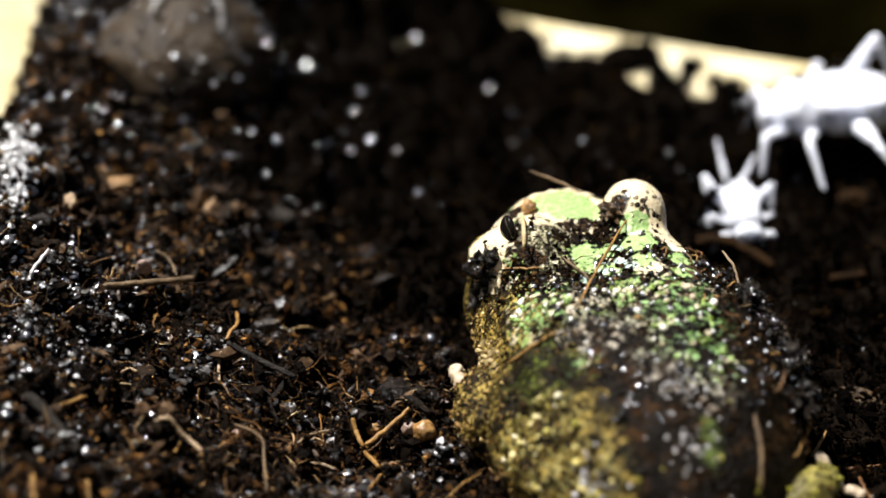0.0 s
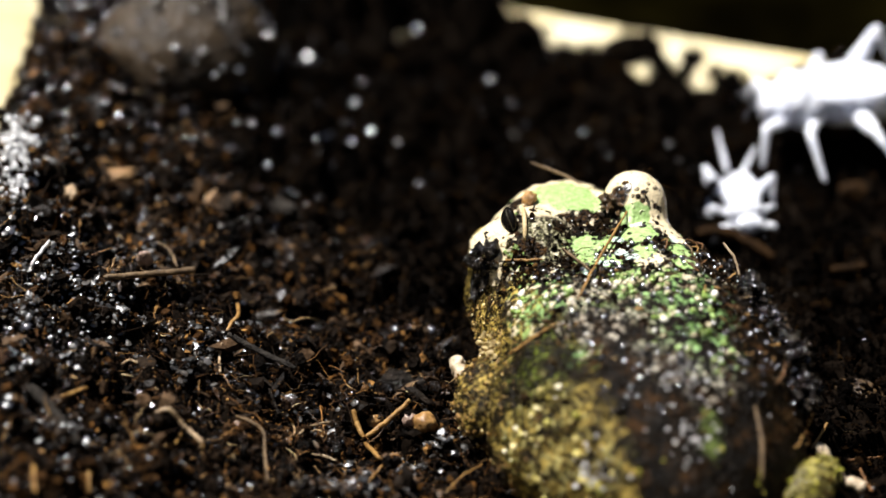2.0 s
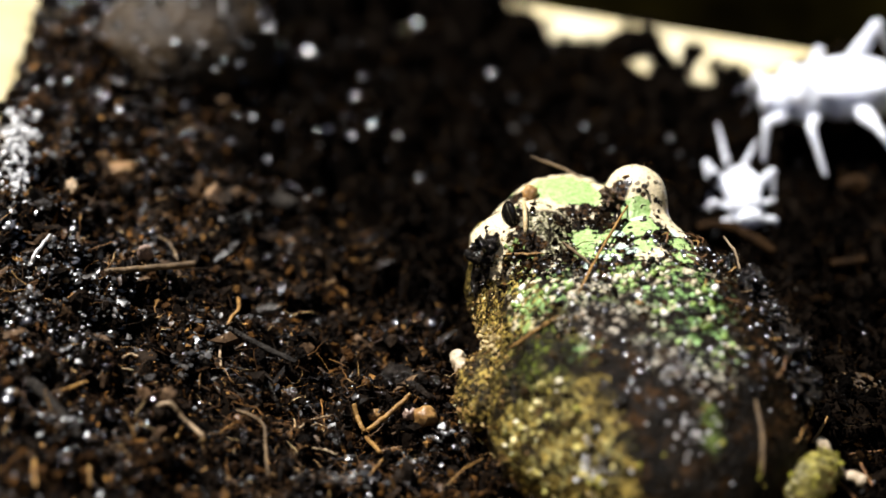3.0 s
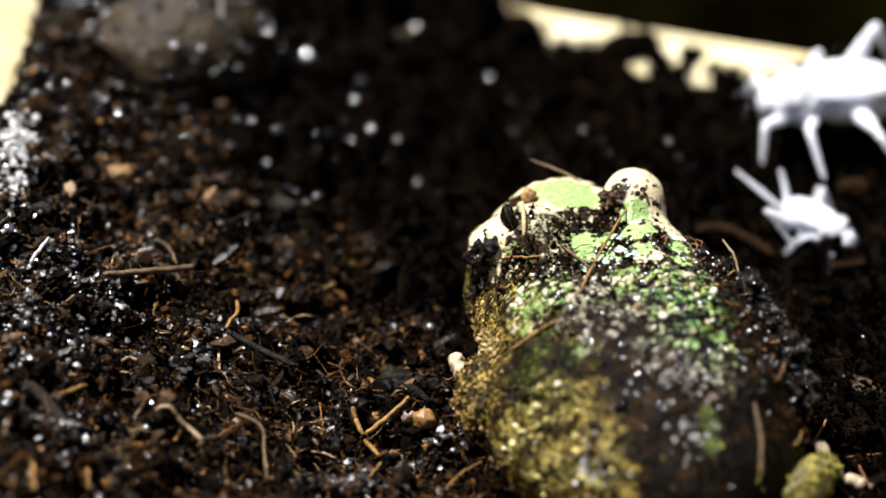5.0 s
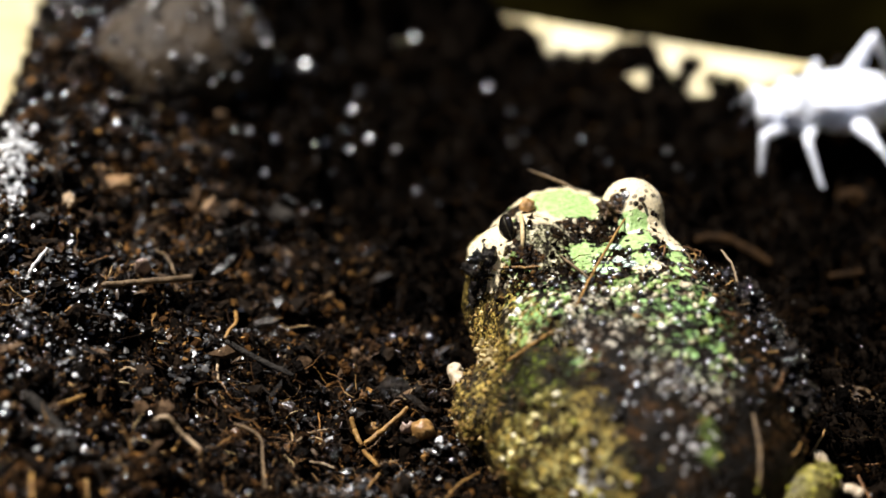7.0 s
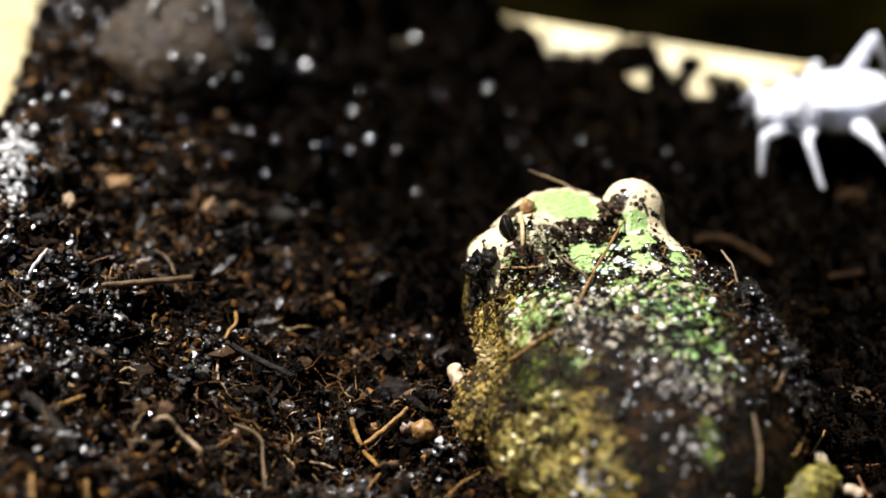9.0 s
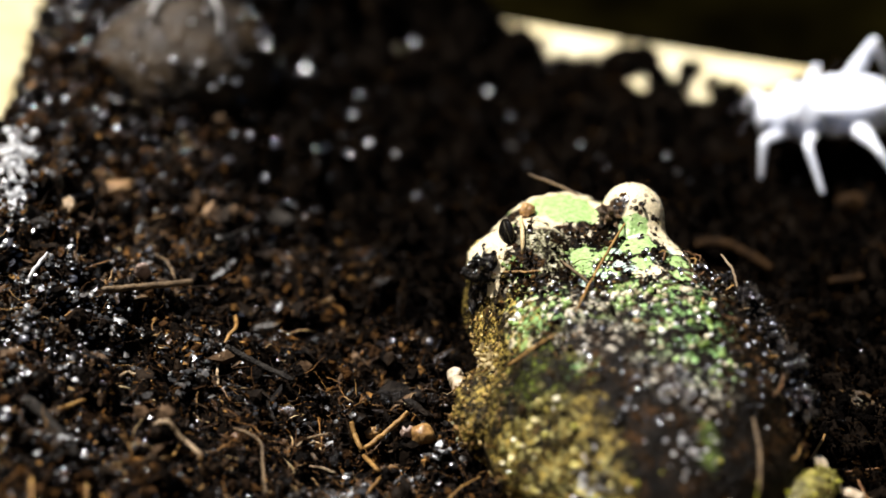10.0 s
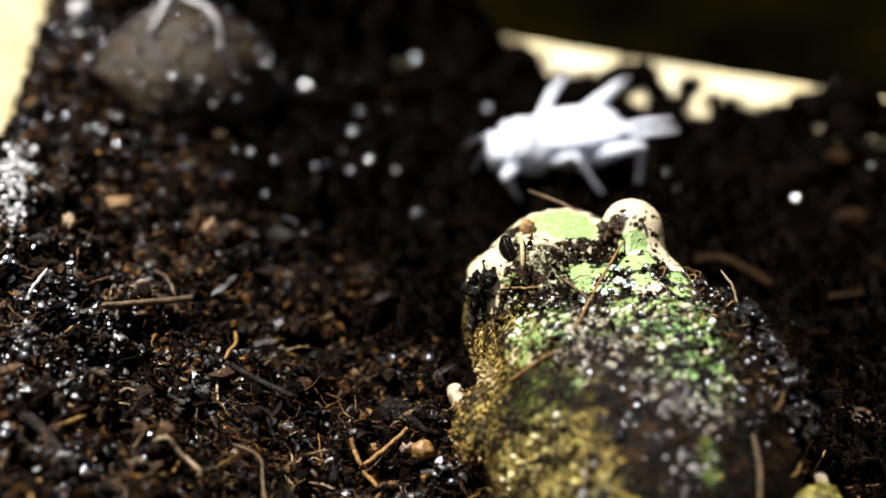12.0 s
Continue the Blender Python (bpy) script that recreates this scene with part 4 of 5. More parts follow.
M_SKIN = make_frog_skin()
M_WART = make_soil("skin_granules", ((0.0, (0.05, 0.075, 0.012)), (0.20, (0.15, 0.22, 0.05)), (0.50, (0.28, 0.40, 0.15)), (0.60, (0.20, 0.16, 0.09)),
                                    (0.82, (0.50, 0.46, 0.32)), (1.0, (0.60, 0.63, 0.62))), ((0.0, 0.15), (1, 0.35)), 0.5, 0.2)
M_GREY_WART = make_soil("grey_granules", ((0.0, (0.03, 0.022, 0.014)), (0.35, (0.12, 0.095, 0.065)), (0.7, (0.28, 0.24, 0.18)), (0.9, (0.42, 0.40, 0.36)), (1.0, (0.58, 0.58, 0.58))), ((0.0, 0.15), (1, 0.35)), 0.5, 0.2)
M_GOLD = make_soil("golden_granules", ((0.0, (0.025, 0.014, 0.003)), (0.30, (0.12, 0.062, 0.014)), (0.6, (0.28, 0.17, 0.045)), (0.9, (0.44, 0.31, 0.12)),
                                      (1.0, (0.66, 0.56, 0.32))), ((0.0, 0.2), (1, 0.5)), 0.4, 0.2)
M_CREAM = make_soil("cream_granules", ((0.0, (0.05, 0.045, 0.008)), (0.25, (0.19, 0.18, 0.03)), (0.5, (0.42, 0.36, 0.11)), (0.75, (0.56, 0.47, 0.22)),
                                      (1.0, (0.60, 0.57, 0.46))), ((0.0, 0.15), (1, 0.4)), 0.5, 0.2)
M_YELLOW = make_soil("yellow_granules", ((0.0, (0.06, 0.055, 0.008)), (0.4, (0.20, 0.19, 0.02)), (0.8, (0.38, 0.34, 0.06)), (1.0, (0.58, 0.52, 0.25))), ((0.0, 0.2), (1, 0.4)), 0.5, 0.2)
M_GOLDEN = make_plain("golden_sand", (0.30, 0.21, 0.08), (0.62, 0.50, 0.25), 500, 0.5)
M_FOOT = make_plain("foot_skin", (0.014, 0.010, 0.002), (0.40, 0.34, 0.08), 420, 0.35, 0.5, 0.8)
M_EYE = make_plain("eye_black", (0.004, 0.004, 0.004), (0.010, 0.008, 0.006), 300, 0.08, 0.35, 0.0)
M_LID = make_plain("eyelid", (0.40, 0.28, 0.12), (0.76, 0.60, 0.34), 500, 0.4, 0.4)


def frog_hit(dirs, centre):
    """Distance along each direction from a place inside the frog to its skin."""
    far = np.full(len(dirs), 6.5)
    got = np.zeros(len(dirs), bool)
    for r in np.linspace(6.5, 0.2, 110):
        d = frog_field(centre + dirs * r)
        newly = (d < 0) & ~got
        far[newly] = r
        got |= newly
    lo, hi = far, far + 0.06
    for _ in range(12):
        m = (lo + hi) / 2
        inside = frog_field(centre + dirs * m[:, None]) < 0
        lo, hi = np.where(inside, m, lo), np.where(inside, hi, m)
    return lo


def frog_lumps(p):
    return (0.05 * noise.noise((p[0] * 2.2, p[1] * 2.2, p[2] * 2.2)) + 0.035 * noise.noise((p[0] * 5.5, p[1] * 5.5, p[2] * 5.5))
            + 0.018 * noise.noise((p[0] * 13, p[1] * 13, p[2] * 13)))


FROG_AT = pose(2.62 * CM, -3.80 * CM, 0, 0, 0, 20)


def build_frog():
    """The frog; its own space is in cm, x to its right, y forwards."""
    frog = tagged(new("frog"), "green and cream horned frog covered with soil crumbs", "frog")
    frog.matrix_basis = FROG_AT
    centre = np.array((0.0, 0.0, 0.9))
    dirs, f = ico(7)
    r = frog_hit(dirs, centre)
    p = centre + dirs * r[:, None]
    calm = np.array([min(1.0, max(0.25, min(np.linalg.norm(q - EYE_L), np.linalg.norm(q - EYE_R)) / 1.4)) for q in p])
    bump = np.array([frog_lumps(q) for q in p]) * calm
    p = p + dirs * bump[:, None]
    part_np("body", p * CM, f, M_SKIN, frog, smooth=True)
    # eyes
    v, g = ICO3
    for at, size in (((-1.16, 1.40, 2.36), 0.26), ((1.40, 1.50, 2.30), 0.26)):
        eye = part_np("eye", (v * np.array((size * 0.46, size, size * 1.40)) + np.array(at)) * CM, g, M_EYE, frog, "glossy black eye", smooth=True)
    lid = tube_np(smooth_path([(-0.86, 1.60, 2.56), (-0.93, 1.36, 2.62), (-1.02, 1.08, 2.52), (-1.08, 0.93, 2.38)], 8) * CM, np.array((3, 5, 6, 6, 6, 6, 5, 3)) * 0.0065 * CM, 8)
    part_np("eyelid", *lid, M_LID, frog, "cream lower eyelid", smooth=True)
    # soil and granules on the skin
    rng = np.random.default_rng(11)

    def amount(w, kind):
        """How much soil (0 to 1) clings to a place on the skin."""
        x, y, z = w
        a = 0.70 + 1.1 * noise.noise((x * 1.4, y * 1.4, z * 1.4 + 7)) + 0.9 * noise.noise((x * 3.6, y * 3.6, z * 3.6))
        a += 0.45 * max(0.0, min(1.0, (x - 1.0) / 0.6)) * (y < 0.2)
        a += 0.5 * bell(x, -0.7, 0.9) * bell(y, -2.9, 0.6)
        a -= (0.95 if y > -1.9 else 0.40) * max(0.0, min(1.0, (-1.35 - x) / 0.3))
        a -= 0.8 * max(0.0, min(1.0, (y - 1.5) / 0.4))
        bare = max(cover(w, GREEN, 1.15), cover(w, CREAM, 1.1), cover(w, HIGHLIGHT))
        if bare and not cover(w, STAIN_SHADE, 1.1):
            a -= 1.4 * bare
        a -= 0.55 * max(cover(w, LEAFY), cover(w, GREYISH)) + 0.25 * cover(w, YELLOWISH)
        return a if kind == "soil" else (0.15 + max(cover(w, LEAFY), cover(w, GREYISH), cover(w, YELLOWISH)) if kind == "skin" else 0.95 - 0.9 * a)

    def strew(name, label, n, kind, lo, hi, power, mat, flat, jit, out, smooth, rule=None, base=ICO1):
        pick = rng.integers(0, len(p), n)
        keep = [i for i in pick if p[i][2] > -0.1 and (rule is None or rule(p[i])) and rng.random() < amount(p[i], kind)]
        s = lo + (hi - lo) * rng.random(len(keep)) ** power
        v, g = chips(rng, base, (p[keep] + dirs[keep] * (s * out)[:, None]) * CM, s * CM, flat, jit)
        tagged(part_np(name, v, g, mat, frog, label, smooth), kind="stuff")

    strew("stuck_soil", "dark soil crumbs sticking to the skin", 14000, "soil", 0.012, 0.075, 2.6, M_STUCK, (0.15, 1.0), 0.6, 0.3, False)
    strew("soil_dust", "fine dark soil sticking to the skin", 12000, "soil", 0.008, 0.028, 1.3, M_STUCK, (0.4, 1.0), 0.3, 0.4, False, None, OCTA)
    strew("wet_grit", "shiny wet grit sticking to the skin", 1400, "soil", 0.012, 0.070, 2.0, M_SKIN_GRIT, (0.35, 1.0), 0.25, 0.7, False)
    strew("skin_granule_cover", "green, cream and white skin granules", 11000, "skin", 0.024, 0.088, 1.5, M_WART, (0.5, 1.0), 0.3, 0.25, True,
          lambda w: cover(w, LEAFY) > rng.random() and noise.noise((w[0] * 3.4, w[1] * 3.4, w[2] * 3.4)) > 0.02)
    strew("grey_granule_cover", "greyish cream skin granules", 5000, "skin", 0.020, 0.075, 1.4, M_GREY_WART, (0.5, 1.0), 0.3, 0.25, True,
          lambda w: cover(w, GREYISH, 1.4) > rng.random() and noise.noise((w[0] * 3.4, w[1] * 3.4, w[2] * 3.4)) > 0.06)
    strew("yellow_granule_cover", "cream and yellow granules of the flank", 8000, "skin", 0.020, 0.088, 1.7, M_CREAM, (0.5, 1.0), 0.3, 0.45, True,
          lambda w: cover(w, YELLOWISH, 1.4) > rng.random() and noise.noise((w[0] * 3.4, w[1] * 3.4, w[2] * 3.4)) > -0.05)
    strew("olive_granule_cover", "yellow olive specks of the rump", 4200, "gold", 0.016, 0.060, 1.8, M_YELLOW, (0.4, 1.0), 0.4, 0.25, True,
          lambda w: w[1] < -3.1 and w[0] > -1.6 and noise.noise((w[0] * 2.6, w[1] * 2.6, w[2] * 2.6 + 4)) > 0.12)
    strew("golden_granule_cover", "small golden yellow granules of the flank", 12000, "gold", 0.006, 0.032, 1.8, M_GOLD, (0.35, 1.0), 0.4, 0.3, False,
          lambda w: w[1] < 1.2 and w[2] < 1.75 and w[0] < -1.5)
    strew("drop_cover", "tiny sparkling drops of water on the back", 1500, "soil", 0.010, 0.062, 2.4, M_DROP, (0.6, 1.0), 0.05, 0.9, True,
          lambda w: w[2] > 0.9 and w[1] < 0.2 and w[0] > -1.6, ICO2)
    # glints on the back, imitated by white specks
    strew("speck_cover", "white specks painted as wet glints on the back", 1100, "soil", 0.012, 0.036, 1.8, M_GLINT_WHITE, (0.4, 1.0), 0.2, 0.8, False,
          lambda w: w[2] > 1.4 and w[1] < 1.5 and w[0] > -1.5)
    # strands of soil fibre on the skin
    pieces = []
    for i in rng.integers(0, len(p), 3200):
        w = p[i]
        if w[2] < 0.1 or rng.random() > amount(w, "soil"):
            continue
        n = dirs[i]
        t = np.cross(n, rng.normal(size=3))
        t /= np.linalg.norm(t)
        ln = 0.08 + 0.35 * rng.random() ** 2
        pieces.append(tube_np(np.array([w + n * 0.02, w + t * ln * 0.5 + n * (0.05 + 0.05 * rng.random()), w + t * ln + n * rng.uniform(-0.02, 0.10)]) * CM,
                              np.array((0.8, 1, 0.5)) * (0.005 + 0.008 * rng.random()) * CM, 3))
    tagged(part_np("fibre_cover", *joined(pieces), M_FIBRE, frog, "thin brown fibres sticking to the skin", True), kind="stuff")

    def strand(name, points, width, mat, label=""):
        n = 14
        path = smooth_path(points, n)
        for k in range(n):
            path[k] += 0.015 * np.array([noise.noise((k * 0.7, j, points[0][0])) for j in range(3)])
        r = np.interp(np.linspace(0, 1, n), (0, 0.3, 0.8, 1), (0.6, 1, 0.9, 0.35)) * width
        part_np(name, *tube_np(path * CM, r * CM, 7), mat, frog, label, smooth=True)

    strand("straw", [(0.72, 1.0, 2.48), (-0.14, 0.09, 2.42), (-0.96, -0.96, 2.52)], 0.023, M_STRAW, "long straw lying over the back")
    strand("fibre", [(-2.10, -1.05, 1.85), (-1.75, -1.15, 2.15), (-1.38, -1.25, 2.44)], 0.026, M_STRAW)
    strand("fibre", [(-1.45, 1.0, 2.06), (-1.2, 0.75, 2.16), (-0.90, 0.55, 2.24)], 0.024, M_STRAW)
    strand("fibre", [(-0.55, 0.65, 2.30), (-0.47, 0.2, 2.36), (-0.40, -0.2, 2.40)], 0.026, M_TWIG)
    strand("stalk", [(0.82, -3.6, 1.98), (0.70, -4.1, 1.75), (0.49, -4.6, 1.42)], 0.036, M_TWIG, "straw stalk lying over the rump")
    strand("sprig", [(-0.20, 2.92, 2.42), (0.02, 2.75, 2.36), (0.22, 2.50, 2.34), (0.42, 2.18, 2.33)], 0.028, M_TWIG, "thin sprig on the snout")
    strand("stub", [(1.78, -0.35, 2.52), (1.83, -0.70, 2.42), (1.80, -1.0, 2.18)], 0.019, M_PALE, "pale root stub on the shoulder")

    # longer rusty fibres caught in the mud of the right flank
    for k in range(44):
        i = rng.integers(0, len(p))
        while not (p[i][2] > 0.9 and p[i][0] > 0.9 and -3.9 < p[i][1] < 0.3):
            i = rng.integers(0, len(p))
        t = np.cross(dirs[i], rng.normal(size=3))
        t = t / np.linalg.norm(t) * rng.uniform(0.2, 0.5)
        strand("fibre", [p[i] - t * 0.5 + dirs[i] * 0.03, p[i] + dirs[i] * rng.uniform(0.08, 0.16), p[i] + t * 0.5 + dirs[i] * rng.uniform(0.0, 0.14)], rng.uniform(0.010, 0.020), (M_STRAW, M_TWIG, M_RUST)[k % 3])

    def clod(name, at, size, seed, mat, label):
        v, g = lump(4, size, seed, 0.85, 2.6)
        v = v + np.array(at) * CM
        part_np(name, v, g, mat, frog, label, smooth=False)
        if mat is M_CLOD:
            pick = rng.integers(0, len(v), 170)
            sz = 0.012 + 0.05 * rng.random(170) ** 2
            w, h = chips(rng, ICO1, v[pick] + rng.normal(0, 0.03, (170, 3)) * CM, sz * CM, (0.3, 1.0), 0.4)
            d, e = chips(rng, ICO2, v[pick[:45]] * 1.0, sz[:45] * 0.7 * CM, (0.6, 1.0), 0.05)
            tagged(part_np("drop_cover", d, e, M_DROP, frog, "drops of water on a soil clod", True), kind="stuff")
            # a dozen white specks painted as the clod's glints
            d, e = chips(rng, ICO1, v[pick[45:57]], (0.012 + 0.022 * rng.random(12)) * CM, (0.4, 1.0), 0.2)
            tagged(part_np("speck_cover", d, e, M_GLINT_WHITE, frog, "white specks painted as wet glints on a soil clod"), kind="stuff")
            tagged(part_np("wet_grit", w, h, M_SKIN_GRIT, frog, "shiny wet grit on a soil clod"), kind="stuff")
            for _ in range(9):
                at_top = v[rng.integers(0, len(v))]
                drop = part_np("water_drop", ICO2[0] * (0.010 + 0.022 * rng.random() ** 2) * CM * np.array((1.4, 1, 0.16)), ICO2[1], M_BRIGHT_DROP, frog, "sparkling drop of water", smooth=True)
                drop.matrix_basis = pose(at_top[0], at_top[1] - 0.0004, at_top[2] + 0.0005, rng.normal(12, 8), rng.normal(-20, 8), 0)

    clod("soil_clod", (-1.61, 1.22, 1.74), (0.25, 0.30, 0.44), 4.1, M_CLOD, "shiny black soil clod on the cheek")
    clod("soil_clod", (1.92, -1.15, 2.02), (0.22, 0.30, 0.26), 7.7, M_CLOD, "shiny black soil clod on the shoulder")
    clod("soil_clod", (2.02, -2.35, 1.72), (0.24, 0.34, 0.25), 2.9, M_CLOD, "shiny black soil clod on the shoulder")
    clod("soil_clod", (2.00, -1.72, 1.86), (0.20, 0.28, 0.20), 3.3, M_CLOD, "shiny black soil clod on the shoulder")
    clod("soil_clod", (2.00, -2.95, 1.42), (0.22, 0.30, 0.24), 8.4, M_CLOD, "shiny black soil clod on the flank")
    clod("soil_clod", (1.78, -0.62, 2.10), (0.15, 0.20, 0.15), 5.2, M_CLOD, "shiny black soil clod on the shoulder")
    clod("bark_crumb", (0.58, 1.30, 2.46), (0.17, 0.22, 0.14), 5.5, M_BARK, "brown bark crumb beside the eye")
    at = np.array((-2.08, -0.30, 1.32)) + rng.normal(0, 1, (150, 3)) * np.array((0.08, 0.14, 0.14))
    crumb = chips(rng, ICO1, at * CM, (0.02 + 0.06 * rng.random(150) ** 1.5) * CM, (0.4, 1.0), 0.4)
    part_np("golden_crumb", *crumb, M_GOLDEN, frog, "pale golden crumb of sand on the flank")
    # pale grit on the rump, coloured in place of blurred wet glints
    for c, n in (((-1.72, -3.58, 1.40), 170), ((-0.32, -3.92, 2.02), 90), ((-0.12, -2.95, 2.36), 60)):
        near_by = [i for i in rng.integers(0, len(p), 60000) if np.linalg.norm(p[i] - c) < abs(rng.normal(0, 0.26))][:n]
        w, g = chips(rng, ICO1, (p[near_by] + dirs[near_by] * 0.03) * CM, (0.015 + 0.04 * rng.random(len(near_by)) ** 2) * CM, (0.4, 1.0), 0.3)
        tagged(part_np("pale_grit", w, g, M_BONE, frog, "pale grit painted as wet glints on the rump"), kind="stuff")
    # large drops of water
    for k in range(170):
        i = rng.integers(0, len(p))
        while not (p[i][2] > 1.5 and -3.5 < p[i][1] < 0.3 and -1.3 < p[i][0] < 1.9 and rng.random() < 0.25 + bell(p[i][0], -0.3, 0.9) * bell(p[i][1], -2.6, 0.6)):
            i = rng.integers(0, len(p))
        size = 0.018 + 0.030 * rng.random() ** 2
        # a flat drop, tilted so that it mirrors the sun to the camera
        drop = part_np("water_drop", ICO2[0] * size * CM * np.array((1, 1, 0.16)), ICO2[1], M_BRIGHT_DROP, frog, "sparkling drop of water", smooth=True)
        drop.matrix_basis = pose(*((p[i] + dirs[i] * 0.06) * CM), rng.normal(12, 8), rng.normal(-20, 8), 0)
    v, g = lump(3, (0.125, 0.12, 0.11), 3.9, 0.35)
    part_np("knob", v + np.array((-0.56, 2.04, 2.36)) * CM, g, M_AMBER, frog, "rusty skin knob on the brow", smooth=True)
    clod("bead", (2.05, -1.55, 1.98), (0.05, 0.10, 0.05), 1.9, M_BONE, "pale bead on the shoulder")

    # limbs
    def limb(name, points, radii, label):
        n = 22
        v, g = tube_np(smooth_path(points, n), np.interp(np.linspace(0, len(radii) - 1, n), np.arange(len(radii)), radii), 20)
        v = v + np.array([[0.05 * noise.noise((q[0] * 4, q[1] * 4, q[2] * 4 + k)) for k in range(3)] for q in v])
        return part_np(name, v * CM, g, M_SKIN if name == "forelimb" else M_FOOT, frog, label, smooth=True), v

    for name, pts, rad, label in (
            ("forelimb", [(-1.8, -0.2, 1.1), (-2.35, -0.75, 0.85), (-2.40, -1.25, 0.62), (-2.3, -0.7, 0.1)], [0.25, 0.50, 0.50, 0.36, 0.05], "golden speckled forelimb"),
            ("hind_foot", [(0.9, -4.6, 0.8), (1.5, -4.25, 0.75), (1.9, -3.95, 0.62), (2.15, -3.75, 0.35)], [0.2, 0.36, 0.33, 0.24, 0.08], "yellow green hind foot")):
        ob, v = limb(name, pts, rad, label)
        m = 2200 if name == "forelimb" else 800
        pick = rng.integers(0, len(v), m)
        sz = 0.008 + 0.028 * rng.random(m)
        w, g = chips(rng, ICO1, (v[pick] + rng.normal(0, 0.02, (m, 3))) * CM, sz * CM, (0.35, 1.0), 0.4)
        q = part_np("granule_cover", w, g, M_GOLD if name == "forelimb" else M_YELLOW, ob, "golden skin granules" if name == "forelimb" else "yellow skin granules")
        tagged(q, kind="stuff")
        w, g = chips(rng, ICO1, v[pick[:700]] * CM, (0.012 + 0.05 * rng.random(len(pick[:700])) ** 2) * CM, (0.3, 1.0), 0.5)
        tagged(part_np("stuck_soil", w, g, M_STUCK, ob, "dark soil crumbs on the limb"), kind="stuff")
    for pts, r in (([(-2.50, 0.10, 0.85), (-2.58, 0.06, 1.02)], 0.13), ([(-2.58, -0.02, 0.95), (-2.55, -0.23, 0.95), (-2.46, -0.54, 0.92)], 0.15),
                   ([(2.04, -3.48, 0.76), (2.10, -3.79, 0.62), (2.17, -4.05, 0.45)], 0.11), ([(2.20, -4.02, 0.4), (2.33, -4.07, 0.42), (2.51, -4.24, 0.35)], 0.10)):
        v, g = tube_np(smooth_path(pts, 14), np.interp(np.linspace(0, 1, 14), (0, 0.12, 0.35, 0.5, 0.75, 0.9, 1), (0.35, 0.95, 0.7, 1.0, 0.75, 1.0, 0.35)) * r, 12)
        v = v + np.array([[0.045 * noise.noise((q[0] * 7, q[1] * 7, q[2] * 7 + k)) for k in range(3)] for q in v])
        part_np("toe", v * CM, g, M_MUSH, frog, "pale cream toe", smooth=True)
    return frog


frog = build_frog()


# ---- the crickets ----
def seg(points, radii, n=9, sides=8):
    t = np.linspace(0, len(radii) - 1, n)
    rr = np.interp(t, np.arange(len(radii)), radii)
    return tube_np(smooth_path(points, n), rr, sides)


def ball(c, r):
    v, f = ICO3
    return v * np.asarray(r) + np.asarray(c, float), f


# knee and foot of each leg of the large cricket, before and after its leap, and of the small one, in body lengths
HIPS = {"front_leg": (0.42, 0.16, 0.22), "middle_leg": (0.18, 0.18, 0.24), "hind_leg": (-0.14, 0.20, 0.28)}
BEFORE = {("front_leg", "left"): ((0.62, 0.36, 0.32), (0.66, 0.50, 0.02)), ("middle_leg", "left"): ((0.30, 0.44, 0.30), (0.25, 0.74, 0.02)),
          ("hind_leg", "left"): ((-0.16, 0.66, 0.40), (-0.40, 0.98, 0.02)), ("front_leg", "right"): ((0.52, -0.34, 0.28), (0.55, -0.46, 0.02)),
          ("middle_leg", "right"): ((-0.05, -0.62, 0.30), (-0.12, -0.92, 0.02)), ("hind_leg", "right"): ((-0.40, -0.33, 0.80), (-0.70, -0.55, 0.05))}
AFTER = {("front_leg", "left"): ((0.52, 0.34, 0.32), (0.40, 0.32, 0.02)), ("middle_leg", "left"): ((-0.05, 0.36, 0.46), (-0.26, 0.48, 0.05)),
         ("hind_leg", "left"): ((-0.54, 0.34, 0.45), (-0.52, 0.36, 0.03)), ("front_leg", "right"): ((0.32, -0.44, 0.34), (0.30, -0.70, 0.10)),
         ("middle_leg", "right"): ((-0.10, -0.60, 0.46), (-0.36, -1.02, 0.34)), ("hind_leg", "right"): ((-0.66, -0.44, 0.64), (-0.86, -0.90, 0.30))}
RESTING = {("front_leg", "left"): ((0.48, 0.30, 0.28), (0.56, 0.38, 0.02)), ("middle_leg", "left"): ((0.10, 0.36, 0.30), (0.06, 0.44, 0.02)),
           ("hind_leg", "left"): ((-0.22, 0.42, 0.60), (0.08, 0.38, 0.03)), ("front_leg", "right"): ((0.44, -0.32, 0.28), (0.50, -0.46, 0.02)),
           ("middle_leg", "right"): ((0.06, -0.38, 0.30), (-0.02, -0.54, 0.02)), ("hind_leg", "right"): ((-0.50, -0.40, 0.60), (-0.06, -0.38, 0.06))}


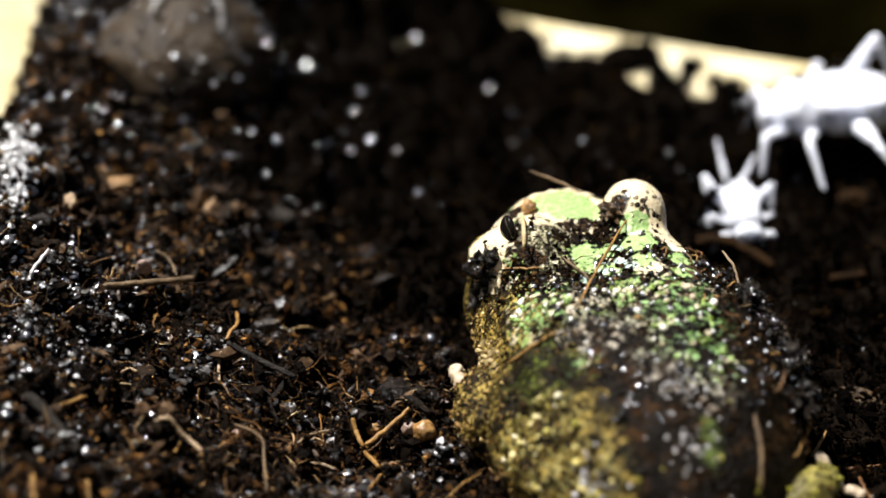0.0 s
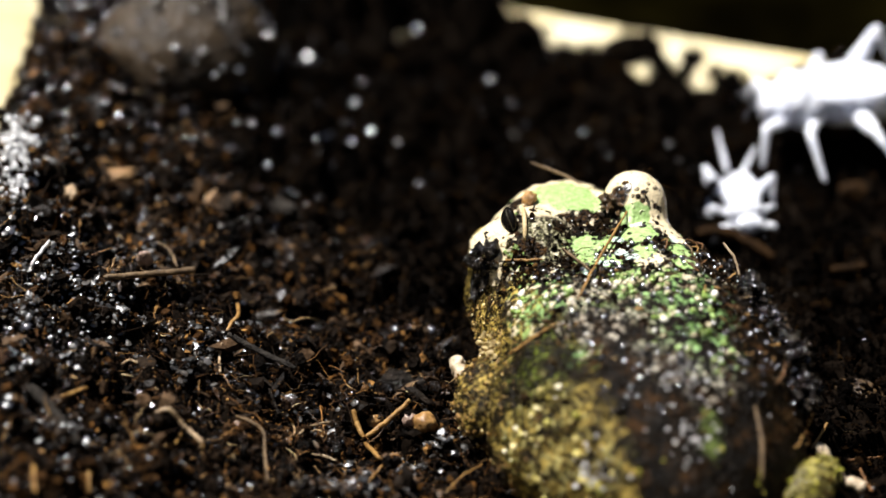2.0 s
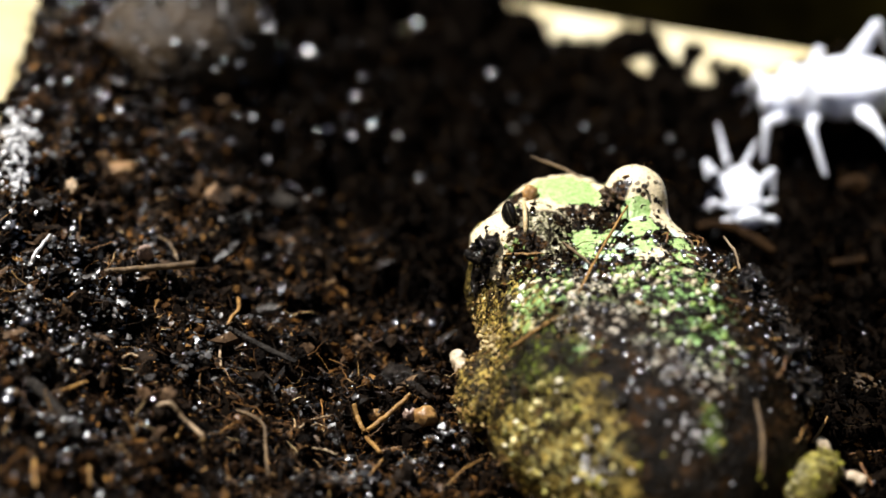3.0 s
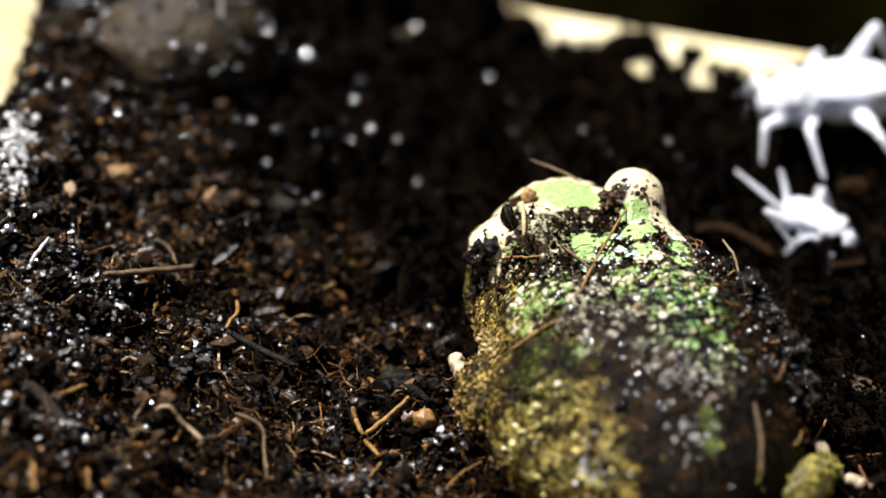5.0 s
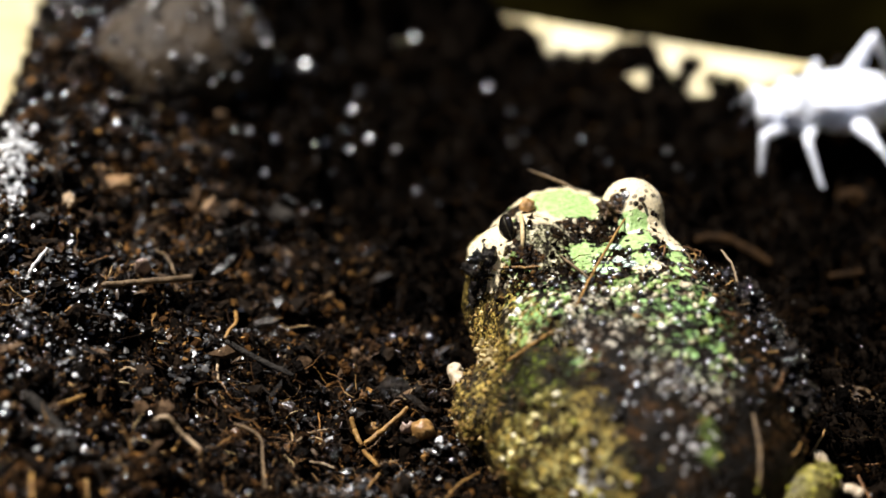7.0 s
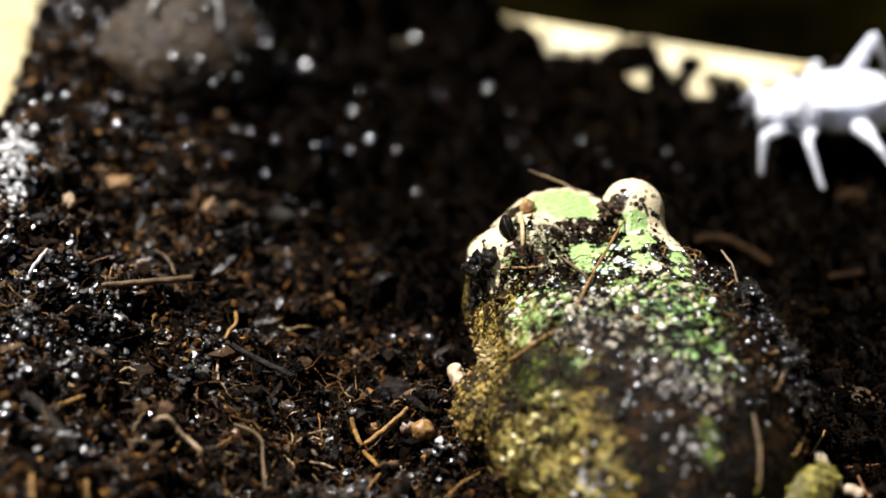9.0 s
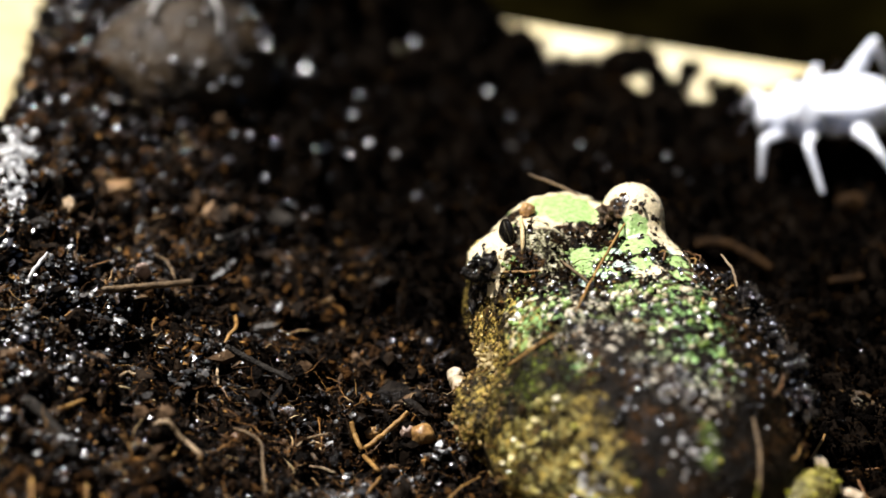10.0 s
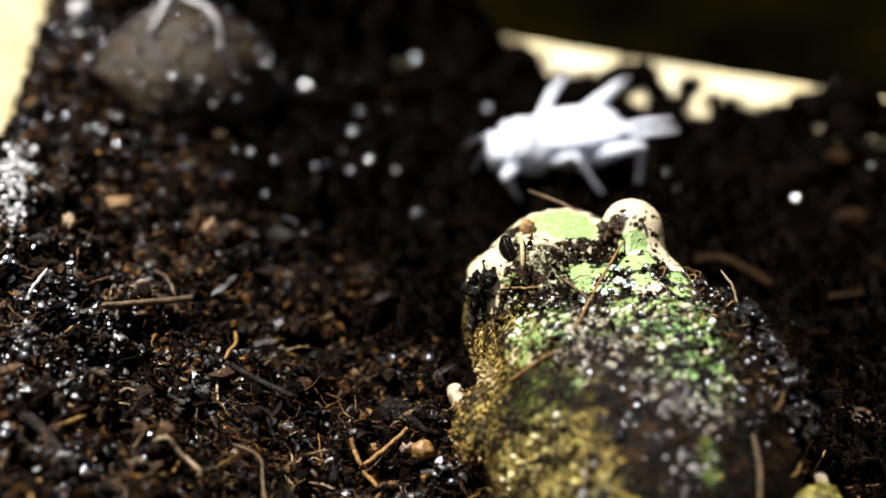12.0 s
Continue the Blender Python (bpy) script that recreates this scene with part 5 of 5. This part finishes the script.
def build_cricket(label, size, legs_at, tails, plump=1.0):
    """A cricket whose body is size cm long; it faces +x, and its feet stand at z = 0."""
    c = tagged(new("cricket"), label, "cricket", "crickets dusted white")
    k = size * CM

    def add(name, piece, parent=c, at=(0, 0, 0), base=(0, 0, 0)):
        v, f = piece
        ob = part_np(name, (np.asarray(v) - np.asarray(at)) * (k, k, k * 0.8), f, M_POWDER, parent, smooth=True)
        ob.location = Vector((at[0] - base[0], at[1] - base[1], (at[2] - base[2]) * 0.8)) * k
        return ob

    t = np.linspace(0, 1, 43)
    girth = np.interp(t, (0, 0.08, 0.3, 0.6, 0.85, 1), (0.02, 0.12, 0.22, 0.26, 0.24, 0.10)) * (1 + 0.035 * np.sin(t * 50))
    v, f = tube_np(np.stack([-0.60 + 0.78 * t, 0 * t, 0.29 + 0.03 * t], 1), girth, 16)
    add("abdomen", (v * np.array((1, plump, 1)), f))
    add("thorax", joined([ball((0.24, 0, 0.31), (0.20, 0.26 * plump, 0.25)), ball((0.30, 0, 0.38), (0.15, 0.23 * plump, 0.19))]))
    add("head", joined([ball((0.45, 0, 0.28), (0.14, 0.19 * plump, 0.19)), ball((0.50, 0, 0.17), (0.07, 0.10, 0.11))]))
    for side, tag in ((1, "left"), (-1, "right")):
        add("eye", ball((0.53, 0.11 * side * plump, 0.36), (0.05, 0.05, 0.06)))
        add("wing", ball((-0.10, 0.09 * side * plump, 0.45), (0.38, 0.16 * plump, 0.10)))
        add("antenna", seg([(0.55, 0.06 * side, 0.40), (0.62, 0.09 * side, 0.42), (0.70, 0.13 * side, 0.34), (0.75, 0.16 * side, 0.22)], [0.004, 0.003, 0.0015, 0.001], 12, 5))
        tip = tails[0] if side > 0 else tails[1]
        add("cercus", seg([(-0.50, 0.06 * side, 0.32), (0.5 * (tip[0] - 0.5), 0.5 * (tip[1] + 0.08 * side), 0.5 * (tip[2] + 0.36)), tip], [0.042, 0.034, 0.014], 8, 6))
    legs = {}
    for (name, tag), (knee, foot) in legs_at.items():
        side = 1 if tag == "left" else -1
        hip = (HIPS[name][0], HIPS[name][1] * side * plump, HIPS[name][2])
        thick = (0.055, 0.080, 0.060, 0.036) if name == "hind_leg" else (0.046, 0.048, 0.036)
        leg = add(name, seg([hip, knee], thick, 8), c, hip)
        mid = [0.5 * (u + w) for u, w in zip(knee, foot)]
        toe = [w + 0.12 * (w - u) for u, w in zip(knee, foot)]
        shin = add("shin", seg([knee, mid, foot, (toe[0], toe[1], foot[2])], (0.034, 0.027, 0.018, 0.010), 9, 6), leg, knee, hip)
        legs[name, tag] = leg, shin, hip, knee, foot
    return c, legs


big_cricket, big_legs = build_cricket("large cricket dusted white, standing on dark soil", 2.35, BEFORE, ((-0.94, 0.02, 0.30), (-0.92, -0.08, 0.34)), 1.1)
small_cricket, small_legs = build_cricket("small cricket dusted white, standing on dark soil", 1.42, RESTING, ((-0.86, 0.34, 0.62), (-1.22, -0.10, 0.66)), 0.92)


build_pieces(soil_ground)


def motions():
    def spot(x, y, heading, lift=0.0, pitch=0.0):
        return pose(x * CM, y * CM, (rise(x, y) + 0.10 + lift) * CM, 0, pitch, heading)

    walk(big_cricket, [(0.0, spot(7.1, 3.02, 188)), (10.8, spot(7.1, 3.02, 188)), (10.9, spot(7.08, 3.02, 189)), (11.0, spot(6.3, 3.0, 190)), (11.1, spot(4.9, 3.05, 190)),
                       (11.2, spot(3.05, 3.1, 191)), (11.3, spot(2.36, 2.92, 193)), (11.4, spot(2.20, 3.02, 193)), (12.0, spot(2.20, 3.02, 193))])
    walk(small_cricket, [(0.0, spot(5.30, 0.9, 276)), (3.3, spot(5.30, 0.9, 276)), (4.2, spot(5.45, 1.0, 290)), (4.8, spot(5.95, 0.85, 308)), (4.9, spot(6.25, 0.6, 312)), (5.0, spot(6.58, 0.3, 316)),
                         (5.1, spot(6.9, 0.1, 318)), (5.2, spot(7.35, -0.1, 322)), (5.3, spot(7.75, -0.35, 322)), (5.5, spot(8.4, -0.95, 322)), (5.7, spot(9.2, -1.2, 328)), (6.2, spot(10.3, -1.2, 340)), (12.0, spot(10.3, -1.2, 340))])


    def along(a, b):
        return Vector((b[0] - a[0], b[1] - a[1], (b[2] - a[2]) * 0.8))

    def stride(legs, start, stop, beats, swing, after=None):
        """Legs swing fore and aft about their hips, two groups in turn; they may come to rest in another pose."""
        for (name, side), (leg, shin, hip, knee, foot) in legs.items():
            home, joint = leg.location.copy(), shin.location.copy()
            sign = 1 if (name in ("front_leg", "hind_leg")) == (side == "left") else -1
            out = 1 if side == "left" else -1
            rest, bend = Matrix(), Matrix()
            if after:
                new_knee, new_foot = after[name, side]
                q = along(hip, knee).rotation_difference(along(hip, new_knee))
                r = along(knee, foot).rotation_difference(q.inverted() @ along(new_knee, new_foot))
                rest, bend = q.to_matrix().to_4x4(), r.to_matrix().to_4x4()
            rows = [(0.0, pose(0, 0, 0)), (start, pose(0, 0, 0))]
            for b in range(1, beats):
                part_way = Matrix().lerp(rest, b / beats).to_quaternion().to_matrix().to_4x4()
                rows.append((start + (stop - start) * b / beats, pose(0, 0, 0, 0, 0, swing * sign * out * (1 if b % 2 else -1)) @ part_way))
            rows += [(stop, rest), (12.0, rest)]
            walk(leg, [(t, Matrix.Translation(home) @ m) for t, m in rows])
            if after:
                walk(shin, [(t, Matrix.Translation(joint) @ m) for t, m in ((0.0, Matrix()), (start, Matrix()), (stop, bend), (12.0, bend))])

    stride(big_legs, 10.85, 11.30, 5, 16, AFTER)
    stride(small_legs, 4.0, 6.2, 16, 16)

motions()
